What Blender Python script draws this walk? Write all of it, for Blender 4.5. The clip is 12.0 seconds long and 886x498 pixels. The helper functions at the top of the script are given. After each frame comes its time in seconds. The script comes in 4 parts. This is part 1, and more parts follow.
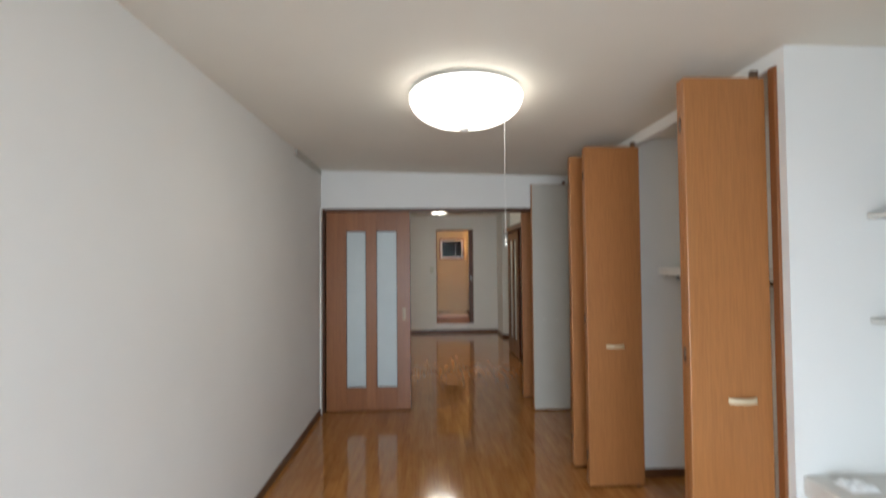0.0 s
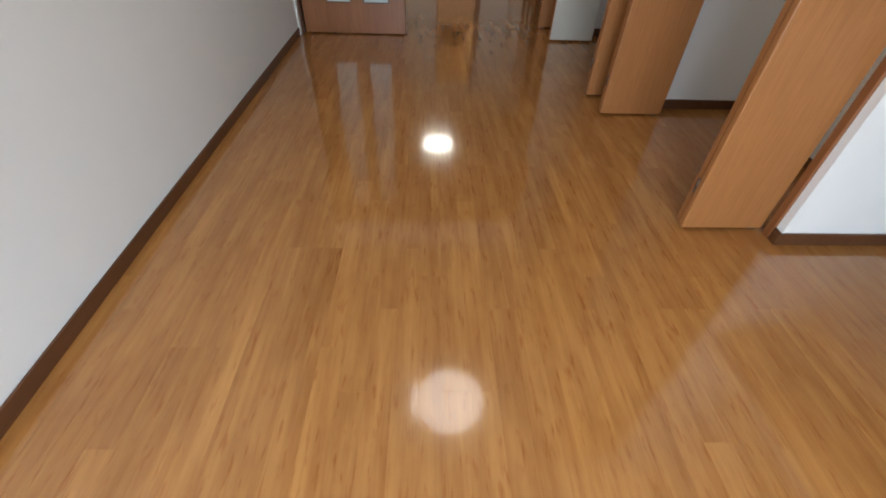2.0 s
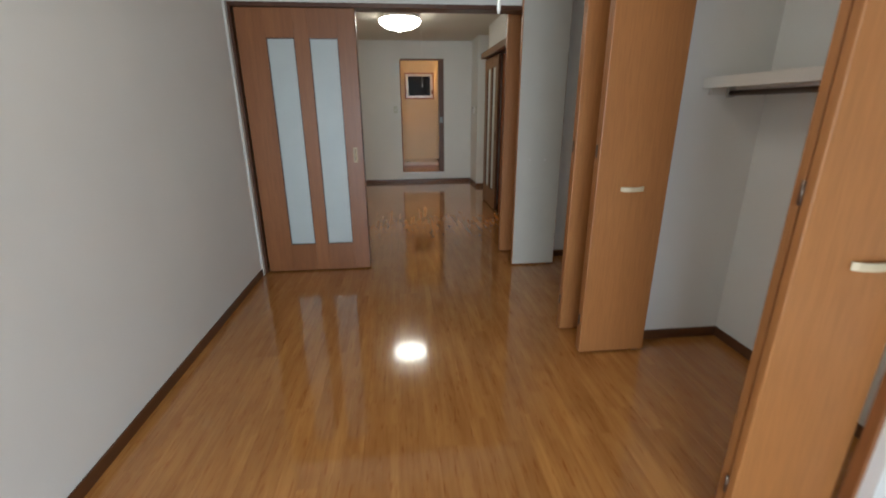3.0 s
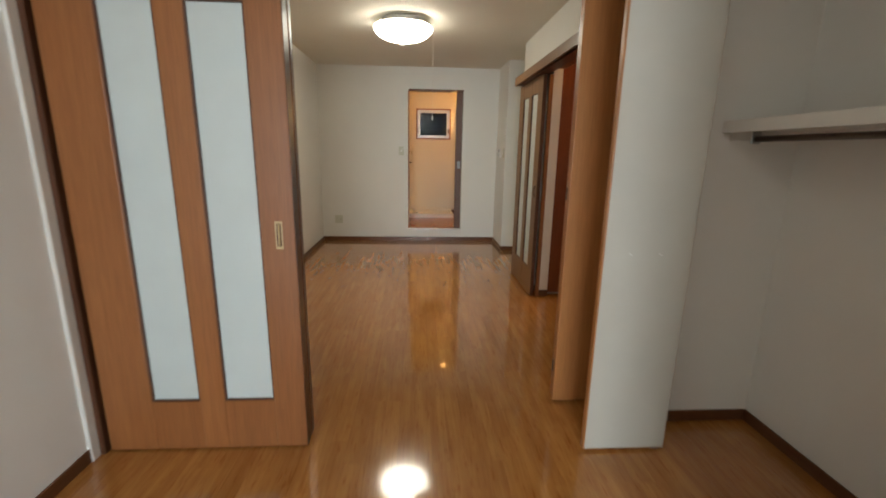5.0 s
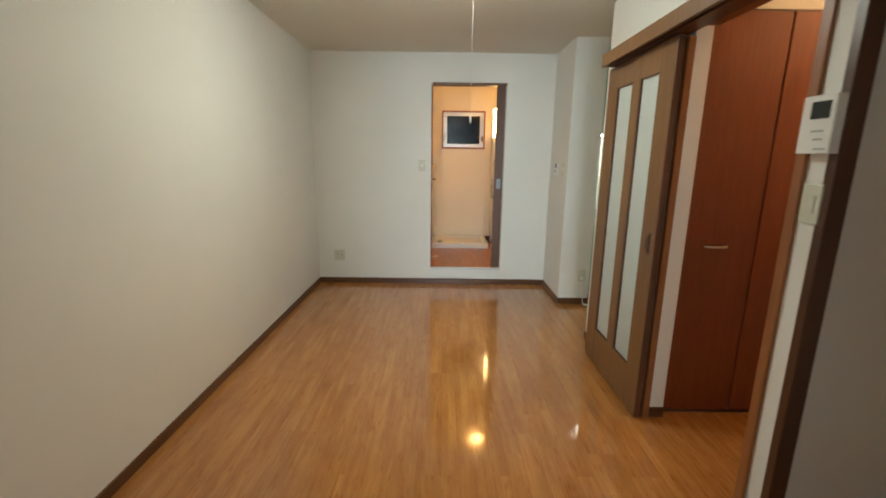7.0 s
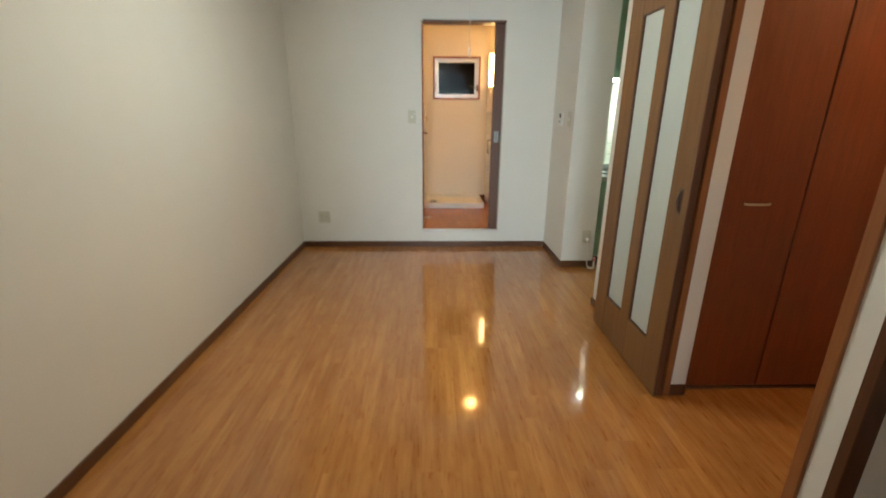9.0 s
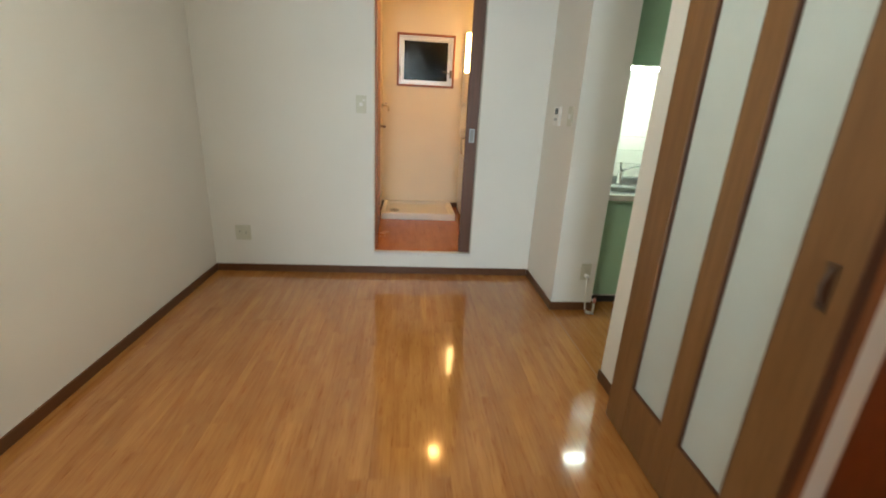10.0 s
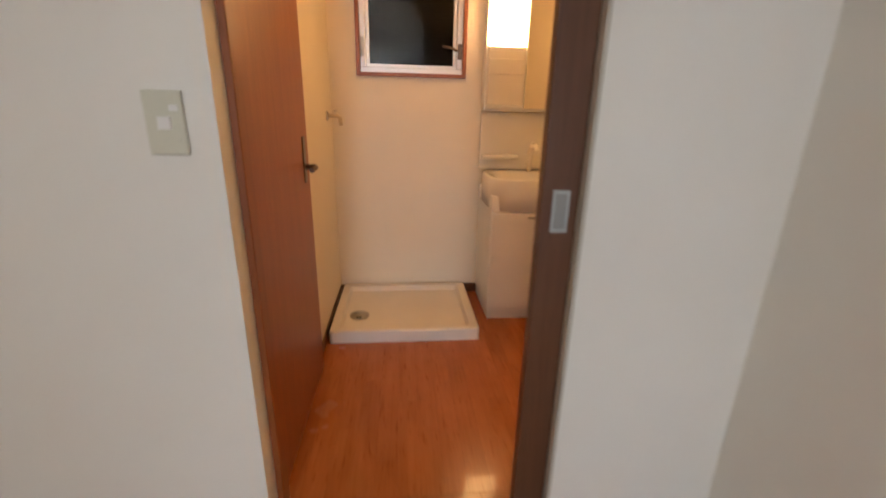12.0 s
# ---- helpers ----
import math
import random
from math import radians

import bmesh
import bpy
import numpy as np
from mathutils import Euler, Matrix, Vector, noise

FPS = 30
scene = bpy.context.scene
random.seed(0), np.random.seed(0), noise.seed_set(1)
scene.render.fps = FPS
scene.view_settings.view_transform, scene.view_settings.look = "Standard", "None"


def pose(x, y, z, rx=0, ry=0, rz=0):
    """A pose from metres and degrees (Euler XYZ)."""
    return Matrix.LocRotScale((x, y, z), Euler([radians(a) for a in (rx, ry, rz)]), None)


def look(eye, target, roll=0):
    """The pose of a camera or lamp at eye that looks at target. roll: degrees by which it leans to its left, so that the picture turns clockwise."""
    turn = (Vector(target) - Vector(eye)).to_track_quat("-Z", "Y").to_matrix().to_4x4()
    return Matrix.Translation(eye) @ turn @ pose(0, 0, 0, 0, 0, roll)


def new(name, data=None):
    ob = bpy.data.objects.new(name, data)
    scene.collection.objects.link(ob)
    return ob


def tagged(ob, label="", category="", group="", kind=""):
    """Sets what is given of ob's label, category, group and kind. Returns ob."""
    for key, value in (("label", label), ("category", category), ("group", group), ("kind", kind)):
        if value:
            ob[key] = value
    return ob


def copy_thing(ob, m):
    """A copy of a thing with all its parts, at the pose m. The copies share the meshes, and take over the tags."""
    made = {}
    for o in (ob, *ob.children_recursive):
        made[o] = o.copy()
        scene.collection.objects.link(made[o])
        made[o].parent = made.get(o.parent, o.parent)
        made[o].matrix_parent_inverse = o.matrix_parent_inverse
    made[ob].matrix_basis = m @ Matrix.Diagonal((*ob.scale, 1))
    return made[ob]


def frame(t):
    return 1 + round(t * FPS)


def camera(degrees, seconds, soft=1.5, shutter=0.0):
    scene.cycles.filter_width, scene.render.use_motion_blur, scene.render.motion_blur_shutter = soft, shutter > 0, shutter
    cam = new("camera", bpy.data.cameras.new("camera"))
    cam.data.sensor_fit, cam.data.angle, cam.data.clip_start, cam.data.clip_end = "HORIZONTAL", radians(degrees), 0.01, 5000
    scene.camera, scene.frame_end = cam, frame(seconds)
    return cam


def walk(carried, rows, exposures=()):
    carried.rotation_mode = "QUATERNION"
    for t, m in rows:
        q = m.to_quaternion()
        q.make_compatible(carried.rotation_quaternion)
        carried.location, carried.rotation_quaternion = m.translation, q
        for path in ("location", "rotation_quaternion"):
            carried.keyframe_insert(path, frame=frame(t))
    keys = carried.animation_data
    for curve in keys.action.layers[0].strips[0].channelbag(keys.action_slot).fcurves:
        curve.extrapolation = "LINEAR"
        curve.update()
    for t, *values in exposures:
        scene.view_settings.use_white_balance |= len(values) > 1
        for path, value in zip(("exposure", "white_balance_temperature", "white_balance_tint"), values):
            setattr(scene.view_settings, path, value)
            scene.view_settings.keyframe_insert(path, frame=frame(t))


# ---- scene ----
cam = camera(92.4, 12.0, soft=1.8, shutter=0.4)
PATH = [
    (0, (0.138, 0.436, 1.499), (0.204, 2.435, 1.549), -0.5),
    (0.5, (0.171, 0.495, 1.354), (0.245, 2.437, 0.884), 1.0),
    (1, (0.164, 0.553, 1.246), (0.225, 2.358, 0.387), 1.0),
    (1.5, (0.161, 0.657, 1.138), (0.206, 2.238, -0.086), 1.2),
    (2, (0.139, 0.796, 1.106), (0.214, 2.272, -0.242), 2.3),
    (2.5, (0.138, 0.972, 1.221), (0.28, 2.701, 0.226), 2.6),
    (3, (0.23, 1.243, 1.299), (0.417, 3.133, 0.672), -0.4),
    (3.2, (0.291, 1.425, 1.303), (0.462, 3.323, 0.697), 0.1),
    (4.8, (0.433, 2.829, 1.301), (0.494, 4.768, 0.815), -0.8),
    (5, (0.428, 3.033, 1.288), (0.547, 4.979, 0.841), 1.0),
    (5.5, (0.444, 3.469, 1.317), (0.53, 5.425, 0.91), -0.2),
    (5.8, (0.443, 3.733, 1.331), (0.501, 5.69, 0.943), 0.1),
    (6, (0.439, 3.909, 1.339), (0.539, 5.868, 0.947), 0.3),
    (6.3, (0.411, 4.14, 1.356), (0.556, 6.095, 0.966), 0.3),
    (6.5, (0.392, 4.29, 1.367), (0.516, 6.244, 0.961), -2.8),
    (7, (0.402, 4.636, 1.371), (0.412, 6.591, 0.951), 0.8),
    (7.2, (0.392, 4.736, 1.379), (0.404, 6.682, 0.918), 1.0),
    (8.8, (0.464, 4.894, 1.309), (0.47, 6.829, 0.801), -0.2),
    (9, (0.387, 4.962, 1.309), (0.436, 6.868, 0.706), 0.4),
    (9.5, (0.465, 5.414, 1.251), (0.702, 7.282, 0.579), 6.4),
    (10, (0.535, 5.958, 1.288), (0.709, 7.85, 0.661), 3.0),
    (10.5, (0.626, 6.545, 1.285), (0.824, 8.458, 0.737), 3.2),
    (10.8, (0.673, 6.922, 1.296), (0.824, 8.834, 0.729), 2.6),
    (11, (0.687, 7.167, 1.266), (0.89, 9.075, 0.699), 4.2),
    (11.5, (0.676, 7.743, 1.26), (0.912, 9.615, 0.598), 4.4),
    (12, (0.644, 8.294, 1.321), (0.832, 10.187, 0.704), 1.3),
]
walk(cam, [(t, look(eye, target, roll)) for t, eye, target, roll in PATH],
     exposures=[(0.0, -0.15, 6500, 13), (1.0, -0.15, 6450, 14), (2.5, -0.15, 6450, 13), (3.2, -0.12, 6400, 11), (5.0, 0.48, 6950, 11), (5.5, 0.56, 7050, 11), (7.0, 0.9, 6300, 4), (9.5, 0.9, 6250, 4), (11.0, 1.0, 6350, 8), (12.0, 0.70, 6500, 18)])

# ---- light: daylight from the balcony window, two ceiling lamps, kitchen strip, vanity lamp ----
SUN_EL, SUN_ROT = radians(35), radians(200)
world = bpy.data.worlds.new("sky")
scene.world = world
world.use_nodes = True
wn = world.node_tree
sky = wn.nodes.new("ShaderNodeTexSky")
sky.sky_type = 'NISHITA'
sky.sun_disc = False
sky.sun_elevation = SUN_EL
sky.sun_rotation = SUN_ROT
wn.links.new(sky.outputs[0], wn.nodes["Background"].inputs[0])
wn.nodes["Background"].inputs[1].default_value = 0.1

LAMP_SOUTH = 7.5      # ceiling lamp shades
LAMP_NORTH = 17.5
KITCHEN_STRIP = 23.0
VANITY_LAMP = 16.0
WASHROOM_LAMP = 60.0
HALL_LAMP = 62.0
WINDOW_WATTS = 80.0
WA, WB = -0.60, 0.95    # balcony window, west and east edge
WM = (WA + WB) / 2


def area_lamp(name, m, sx, sy, watts, colour):
    d = bpy.data.lights.new(name, 'AREA')
    d.shape, d.size, d.size_y, d.energy, d.color = 'RECTANGLE', sx, sy, watts, colour
    ob = new(name, d)
    ob.matrix_world = m
    return ob


# sky light under the balcony above, so it falls in slightly downwards
day = area_lamp("window_daylight", pose(WM, -0.86, 1.0, 66, 0, 0), 1.50, 1.8, WINDOW_WATTS, (0.70, 0.86, 1.0))
day.data.spread = radians(150)


# ---- materials ----
def material(name):
    m = bpy.data.materials.new(name)
    m.use_nodes = True
    nt = m.node_tree
    return m, nt, nt.nodes["Principled BSDF"]


def node(nt, kind, **inputs):
    n = nt.nodes.new(kind)
    for k, v in inputs.items():
        n.inputs[k.replace("_", " ")].default_value = v
    return n


def ramp(nt, fac, stops):
    r = nt.nodes.new("ShaderNodeValToRGB")
    els = r.color_ramp.elements
    while len(els) < len(stops):
        els.new(0.5)
    for e, (p, c) in zip(els, stops):
        e.position, e.color = p, (*c, 1)
    nt.links.new(fac, r.inputs[0])
    return r.outputs[0]


def bump(nt, bsdf, height, strength, distance=0.002):
    b = nt.nodes.new("ShaderNodeBump")
    b.inputs["Strength"].default_value = strength
    b.inputs["Distance"].default_value = distance
    nt.links.new(height, b.inputs["Height"])
    nt.links.new(b.outputs[0], bsdf.inputs["Normal"])


def coords(nt, scale, per_object=False):
    tc = nt.nodes.new("ShaderNodeTexCoord")
    mp = nt.nodes.new("ShaderNodeMapping")
    mp.inputs["Scale"].default_value = scale
    nt.links.new(tc.outputs["Object"], mp.inputs[0])
    if per_object:
        oi = nt.nodes.new("ShaderNodeObjectInfo")
        mul = nt.nodes.new("ShaderNodeVectorMath")
        mul.operation = 'SCALE'
        mul.inputs[0].default_value = (37.0, 91.0, 53.0)
        nt.links.new(oi.outputs["Random"], mul.inputs["Scale"])
        nt.links.new(mul.outputs[0], mp.inputs["Location"])
    return mp.outputs[0]


def noise_tex(nt, vec, scale, detail=4.0, rough=0.55):
    n = node(nt, "ShaderNodeTexNoise", Scale=scale, Detail=detail, Roughness=rough)
    nt.links.new(vec, n.inputs["Vector"])
    return n.outputs["Fac"]


def mix_colour(nt, fac, a, b, mode='MIX'):
    m = nt.nodes.new("ShaderNodeMix")
    m.data_type, m.blend_type = 'RGBA', mode
    for sock, v in ((m.inputs[0], fac), (m.inputs[6], a), (m.inputs[7], b)):
        if hasattr(v, "links"):
            nt.links.new(v, sock)
        else:
            sock.default_value = v if isinstance(v, float) else (*v, 1)
    return m.outputs[2]


def paper(name, colour, bumpiness=0.25):
    """Vinyl wallpaper: fine woven relief, faint cloudy tone."""
    m, nt, b = material(name)
    v = coords(nt, (1, 1, 1))
    big = noise_tex(nt, v, 1.3, 3)
    dark = tuple(c * 0.95 for c in colour)
    nt.links.new(ramp(nt, big, [(0.3, dark), (0.7, colour)]), b.inputs["Base Color"])
    fine = noise_tex(nt, v, 260, 3)
    bump(nt, b, fine, bumpiness, 0.0012)
    b.inputs["Roughness"].default_value = 0.75
    return m


def wood(name, light, dark, axis='z', rough=0.35, scale=1.0, coat=0.0, per_object=True, contrast=0.5, wave=0.0):
    """Straight-grained timber or wood foil along one axis."""
    m, nt, b = material(name)
    along, across = 1.6 * scale, 34.0 * scale
    sc = {'x': (along, across, across), 'y': (across, along, across), 'z': (across, across, along)}[axis]
    v = coords(nt, sc, per_object)
    grain = noise_tex(nt, v, 1.0, 6, 0.6)
    v2 = coords(nt, tuple(k * 5 for k in sc), per_object)
    pores = noise_tex(nt, v2, 1.0, 2)
    base = ramp(nt, grain, [(0.5 - contrast * 0.4, dark), (0.5 + contrast * 0.4, light)])
    tone = ramp(nt, pores, [(0.35, tuple(c * 0.86 for c in (1, 1, 1))), (0.6, (1, 1, 1))])
    col = mix_colour(nt, 1.0, base, tone, 'MULTIPLY')
    if per_object:
        oi = nt.nodes.new("ShaderNodeObjectInfo")
        col = mix_colour(nt, 1.0, col, ramp(nt, oi.outputs["Random"], [(0.0, (0.86, 0.84, 0.82)), (1.0, (1.0, 1.0, 1.0))]), 'MULTIPLY')
    nt.links.new(col, b.inputs["Base Color"])
    b.inputs["Roughness"].default_value = rough
    b.inputs["Coat Weight"].default_value = coat
    b.inputs["Coat Roughness"].default_value = 0.06
    bump(nt, b, pores, 0.12, 0.0006)
    return m


def plain(name, colour, rough=0.5, metal=0.0, relief=0.0, rscale=90.0, transmission=0.0):
    m, nt, b = material(name)
    v = coords(nt, (1, 1, 1))
    n = noise_tex(nt, v, 6, 4)
    nt.links.new(ramp(nt, n, [(0.25, tuple(c * 0.94 for c in colour)), (0.75, colour)]), b.inputs["Base Color"])
    b.inputs["Roughness"].default_value = rough
    b.inputs["Metallic"].default_value = metal
    b.inputs["Transmission Weight"].default_value = transmission
    if relief:
        bump(nt, b, noise_tex(nt, v, rscale, 2), relief, 0.002)
    return m


def glowing(name, colour, strength):
    m, nt, b = material(name)
    b.inputs["Base Color"].default_value = (0.8, 0.8, 0.8, 1)
    b.inputs["Emission Color"].default_value = (*colour, 1)
    b.inputs["Emission Strength"].default_value = strength
    b.inputs["Roughness"].default_value = 0.35
    return m


def floor_wood(name, light, dark, gloss=(0.08, 0.18), coat=0.7):
    """Varnished plank: long grain, tone per plank, gloss coat."""
    m, nt, b = material(name)
    v = coords(nt, (30, 1.9, 1), True)
    grain = noise_tex(nt, v, 1.0, 6, 0.62)
    v2 = coords(nt, (95, 2.6, 1), True)
    pores = noise_tex(nt, v2, 1.0, 3)
    base = ramp(nt, grain, [(0.3, dark), (0.7, light)])
    col = mix_colour(nt, 1.0, base, ramp(nt, pores, [(0.30, (0.92, 0.885, 0.85)), (0.52, (1, 1, 1))]), 'MULTIPLY')
    fleck = noise_tex(nt, coords(nt, (75, 11, 1), True), 1.0, 2)
    col = mix_colour(nt, 1.0, col, ramp(nt, fleck, [(0.27, (0.80, 0.66, 0.55)), (0.42, (1, 1, 1))]), 'MULTIPLY')
    patch = noise_tex(nt, coords(nt, (11, 4.2, 1), True), 1.0, 3)
    col = mix_colour(nt, 1.0, col, ramp(nt, patch, [(0.34, (0.89, 0.85, 0.80)), (0.62, (1.03, 1.03, 1.03))]), 'MULTIPLY')
    oi = nt.nodes.new("ShaderNodeObjectInfo")
    col = mix_colour(nt, 1.0, col, ramp(nt, oi.outputs["Random"], [(0.0, (0.91, 0.89, 0.87)), (0.5, (0.97, 0.965, 0.96)), (1.0, (1.03, 1.03, 1.02))]), 'MULTIPLY')
    nt.links.new(col, b.inputs["Base Color"])
    geo = nt.nodes.new("ShaderNodeNewGeometry")
    wear = noise_tex(nt, geo.outputs["Position"], 2.2, 3)
    rr = nt.nodes.new("ShaderNodeMapRange")
    rr.inputs["To Min"].default_value, rr.inputs["To Max"].default_value = gloss
    nt.links.new(wear, rr.inputs["Value"])
    nt.links.new(rr.outputs[0], b.inputs["Roughness"])
    b.inputs["Coat Weight"].default_value = coat
    b.inputs["Coat IOR"].default_value = 1.5
    b.inputs["Coat Roughness"].default_value = 0.055
    b.inputs["Specular IOR Level"].default_value = 0.35
    return m


M_WALL = paper("white_wallpaper", (0.79, 0.782, 0.742))
M_CEIL = paper("ceiling_paper", (0.75, 0.715, 0.63), 0.4)
M_WASH = paper("cream_wallpaper", (0.80, 0.715, 0.58))
M_FLOOR = floor_wood("varnished_floor", (0.50, 0.231, 0.067), (0.37, 0.152, 0.039))
M_FLOOR_W = floor_wood("red_brown_floor", (0.45, 0.142, 0.033), (0.385, 0.112, 0.025), (0.2, 0.32), 0.25)
M_JOINT = plain("dark_joint", (0.31, 0.137, 0.042), 0.5)
M_JOINT_W = plain("red_joint", (0.30, 0.09, 0.025), 0.6)
M_BASE = wood("baseboard_wood", (0.145, 0.058, 0.023), (0.10, 0.038, 0.015), 'y', 0.35)
M_FRAME = wood("dark_frame_wood", (0.115, 0.042, 0.018), (0.075, 0.027, 0.011), 'z', 0.35)
M_DOOR = wood("sliding_door_wood", (0.315, 0.118, 0.036), (0.255, 0.09, 0.026), 'z', 0.38)
M_KDOOR = wood("hanging_door_wood", (0.24, 0.122, 0.046), (0.185, 0.088, 0.031), 'z', 0.38)
M_FOLD = wood("folding_door_wood", (0.43, 0.178, 0.056), (0.37, 0.146, 0.044), 'z', 0.38, contrast=0.8)
M_STORE = wood("storage_door_wood", (0.25, 0.060, 0.015), (0.205, 0.047, 0.011), 'z', 0.35)
M_WASHDOOR = wood("washroom_door_wood", (0.34, 0.098, 0.022), (0.28, 0.077, 0.017), 'z', 0.4)
M_POCKET = wood("pocket_door_wood", (0.165, 0.072, 0.036), (0.125, 0.052, 0.026), 'z', 0.4)
M_WHITE = plain("white_laminate", (0.70, 0.68, 0.63), 0.5)
M_INNER = plain("grey_beige_laminate", (0.50, 0.475, 0.41), 0.5)
M_PLASTIC = plain("ivory_plastic", (0.62, 0.62, 0.52), 0.4)
M_WPLASTIC = plain("white_plastic", (0.82, 0.82, 0.80), 0.35)
M_SCREEN = plain("dark_screen", (0.03, 0.035, 0.035), 0.15)
M_BTN = plain("grey_button", (0.42, 0.45, 0.46), 0.4)
M_GREYP = plain("grey_metal_cup", (0.30, 0.31, 0.30), 0.5, 0.2)
M_FROST = plain("frosted_glass", (0.74, 0.81, 0.79), 0.42, transmission=0.35, relief=0.1)
M_BRASS = plain("pale_brass", (0.60, 0.49, 0.32), 0.45, 0.2)
M_PULL = plain("aged_brass", (0.50, 0.36, 0.19), 0.4, 0.4)
M_CHROME = plain("chrome", (0.72, 0.72, 0.72), 0.12, 1.0)
M_STEEL = plain("brushed_steel", (0.44, 0.45, 0.44), 0.4, 1.0, 0.05, 300)
# worktop steel darkened for the shade inside the sink; also darkens the stove body
M_BASIN = plain("darkened_steel", (0.26, 0.27, 0.265), 0.45, 1.0, 0.05, 300)
M_DARKMETAL = plain("bronze_metal", (0.16, 0.11, 0.08), 0.35, 0.8)
M_ALU = plain("pale_aluminium", (0.72, 0.71, 0.70), 0.35, 0.3)
M_GREEN = plain("green_cabinet_laminate", (0.38, 0.60, 0.42), 0.35)
M_TILE = plain("white_glazed_tile", (0.78, 0.79, 0.72), 0.12)
M_EDGE = plain("cream_edge", (0.62, 0.61, 0.54), 0.35)
M_GROUT = plain("grey_grout", (0.27, 0.27, 0.24), 0.8)
M_CERAMIC = plain("white_ceramic", (0.80, 0.78, 0.74), 0.12)
M_PAN = plain("white_pan_plastic", (0.78, 0.74, 0.68), 0.3)
M_BLACK = plain("black_plastic", (0.02, 0.02, 0.02), 0.4)
M_IRON = plain("black_iron", (0.03, 0.03, 0.03), 0.45, 0.4)
# near black stands in for the unlit outside of the washroom window
M_BACKING = plain("near_black_backing", (0.006, 0.006, 0.006), 0.9)
M_DESK = plain("grey_white_desk", (0.64, 0.62, 0.57), 0.4)
M_CORD = plain("white_cord", (0.82, 0.80, 0.74), 0.5)
M_DRAIN = plain("grey_green_metal", (0.07, 0.10, 0.085), 0.4, 0.3)
M_RED = plain("pink_rubber", (0.62, 0.25, 0.20), 0.5)
M_LAMP = glowing("lamp_shade_glow", (1.0, 0.965, 0.87), LAMP_SOUTH)
M_LAMP_N = glowing("bright_lamp_shade_glow", (1.0, 0.985, 0.85), LAMP_NORTH)
M_STRIP = glowing("kitchen_strip_glow", (0.93, 1.0, 0.86), KITCHEN_STRIP)
M_VLAMP = glowing("vanity_lamp_glow", (1.0, 0.58, 0.21), VANITY_LAMP)
M_WLAMP = glowing("washroom_lamp_glow", (1.0, 0.49, 0.14), WASHROOM_LAMP)
M_HLAMP = glowing("hall_lamp_glow", (1.0, 0.55, 0.25), HALL_LAMP)
M_MIRROR, _nt, _b = material("mirror_silver")
_b.inputs["Base Color"].default_value = (0.85, 0.85, 0.83, 1)
_b.inputs["Metallic"].default_value, _b.inputs["Roughness"].default_value = 1.0, 0.02
M_PANE, _nt, _b = material("window_glass")
_b.inputs["Base Color"].default_value = (0.9, 0.95, 0.95, 1)
_b.inputs["Transmission Weight"].default_value, _b.inputs["Roughness"].default_value = 1.0, 0.0
M_OBSCURE, _nt, _b = material("patterned_blackened_glass")
# near-black tint: the darkness outside is put into the glass colour
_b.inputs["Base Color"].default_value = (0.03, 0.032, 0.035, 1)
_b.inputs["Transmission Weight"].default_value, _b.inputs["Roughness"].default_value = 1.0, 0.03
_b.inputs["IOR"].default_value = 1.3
_vor = node(_nt, "ShaderNodeTexVoronoi", Scale=70.0)
_nt.links.new(coords(_nt, (1, 1, 1)), _vor.inputs["Vector"])
bump(_nt, _b, _vor.outputs["Distance"], 0.28, 0.003)
_b.inputs["Specular IOR Level"].default_value = 0.2


# ---- mesh helpers ----
def add_box(bm, x0, x1, y0, y1, z0, z1, bevel=0.0, seg=1):
    vs = [bm.verts.new((x, y, z)) for z in (z0, z1) for y in (y0, y1) for x in (x0, x1)]
    fs = [bm.faces.new([vs[i] for i in q]) for q in
          ((0, 2, 3, 1), (4, 5, 7, 6), (0, 1, 5, 4), (2, 6, 7, 3), (0, 4, 6, 2), (1, 3, 7, 5))]
    if bevel:
        es = list({e for f in fs for e in f.edges})
        bmesh.ops.bevel(bm, geom=es, offset=bevel, segments=seg, affect='EDGES', profile=0.5)
    return bm


def boxes(*specs, bevel=0.0, seg=1):
    bm = bmesh.new()
    for sp in specs:
        add_box(bm, *sp, bevel=bevel, seg=seg)
    return bm


def lathe(profile, axis='z', n=32, centre=(0, 0, 0), cap=True):
    """Turned shape from (radius, height) pairs."""
    bm = bmesh.new()
    rings = []
    for r, h in profile:
        ring = []
        for k in range(n):
            a = 2 * math.pi * k / n
            p = (r * math.cos(a), r * math.sin(a), h)
            p = {'z': p, 'y': (p[0], h, p[1]), 'x': (h, p[0], p[1])}[axis]
            ring.append(bm.verts.new(Vector(p) + Vector(centre)))
        rings.append(ring)
    for a, b in zip(rings, rings[1:]):
        for k in range(n):
            bm.faces.new((a[k], a[(k + 1) % n], b[(k + 1) % n], b[k]))
    if cap:
        bm.faces.new(rings[0])
        bm.faces.new(rings[-1])
    bmesh.ops.recalc_face_normals(bm, faces=bm.faces)
    for f in bm.faces:
        f.smooth = len(f.verts) == 4
    return bm


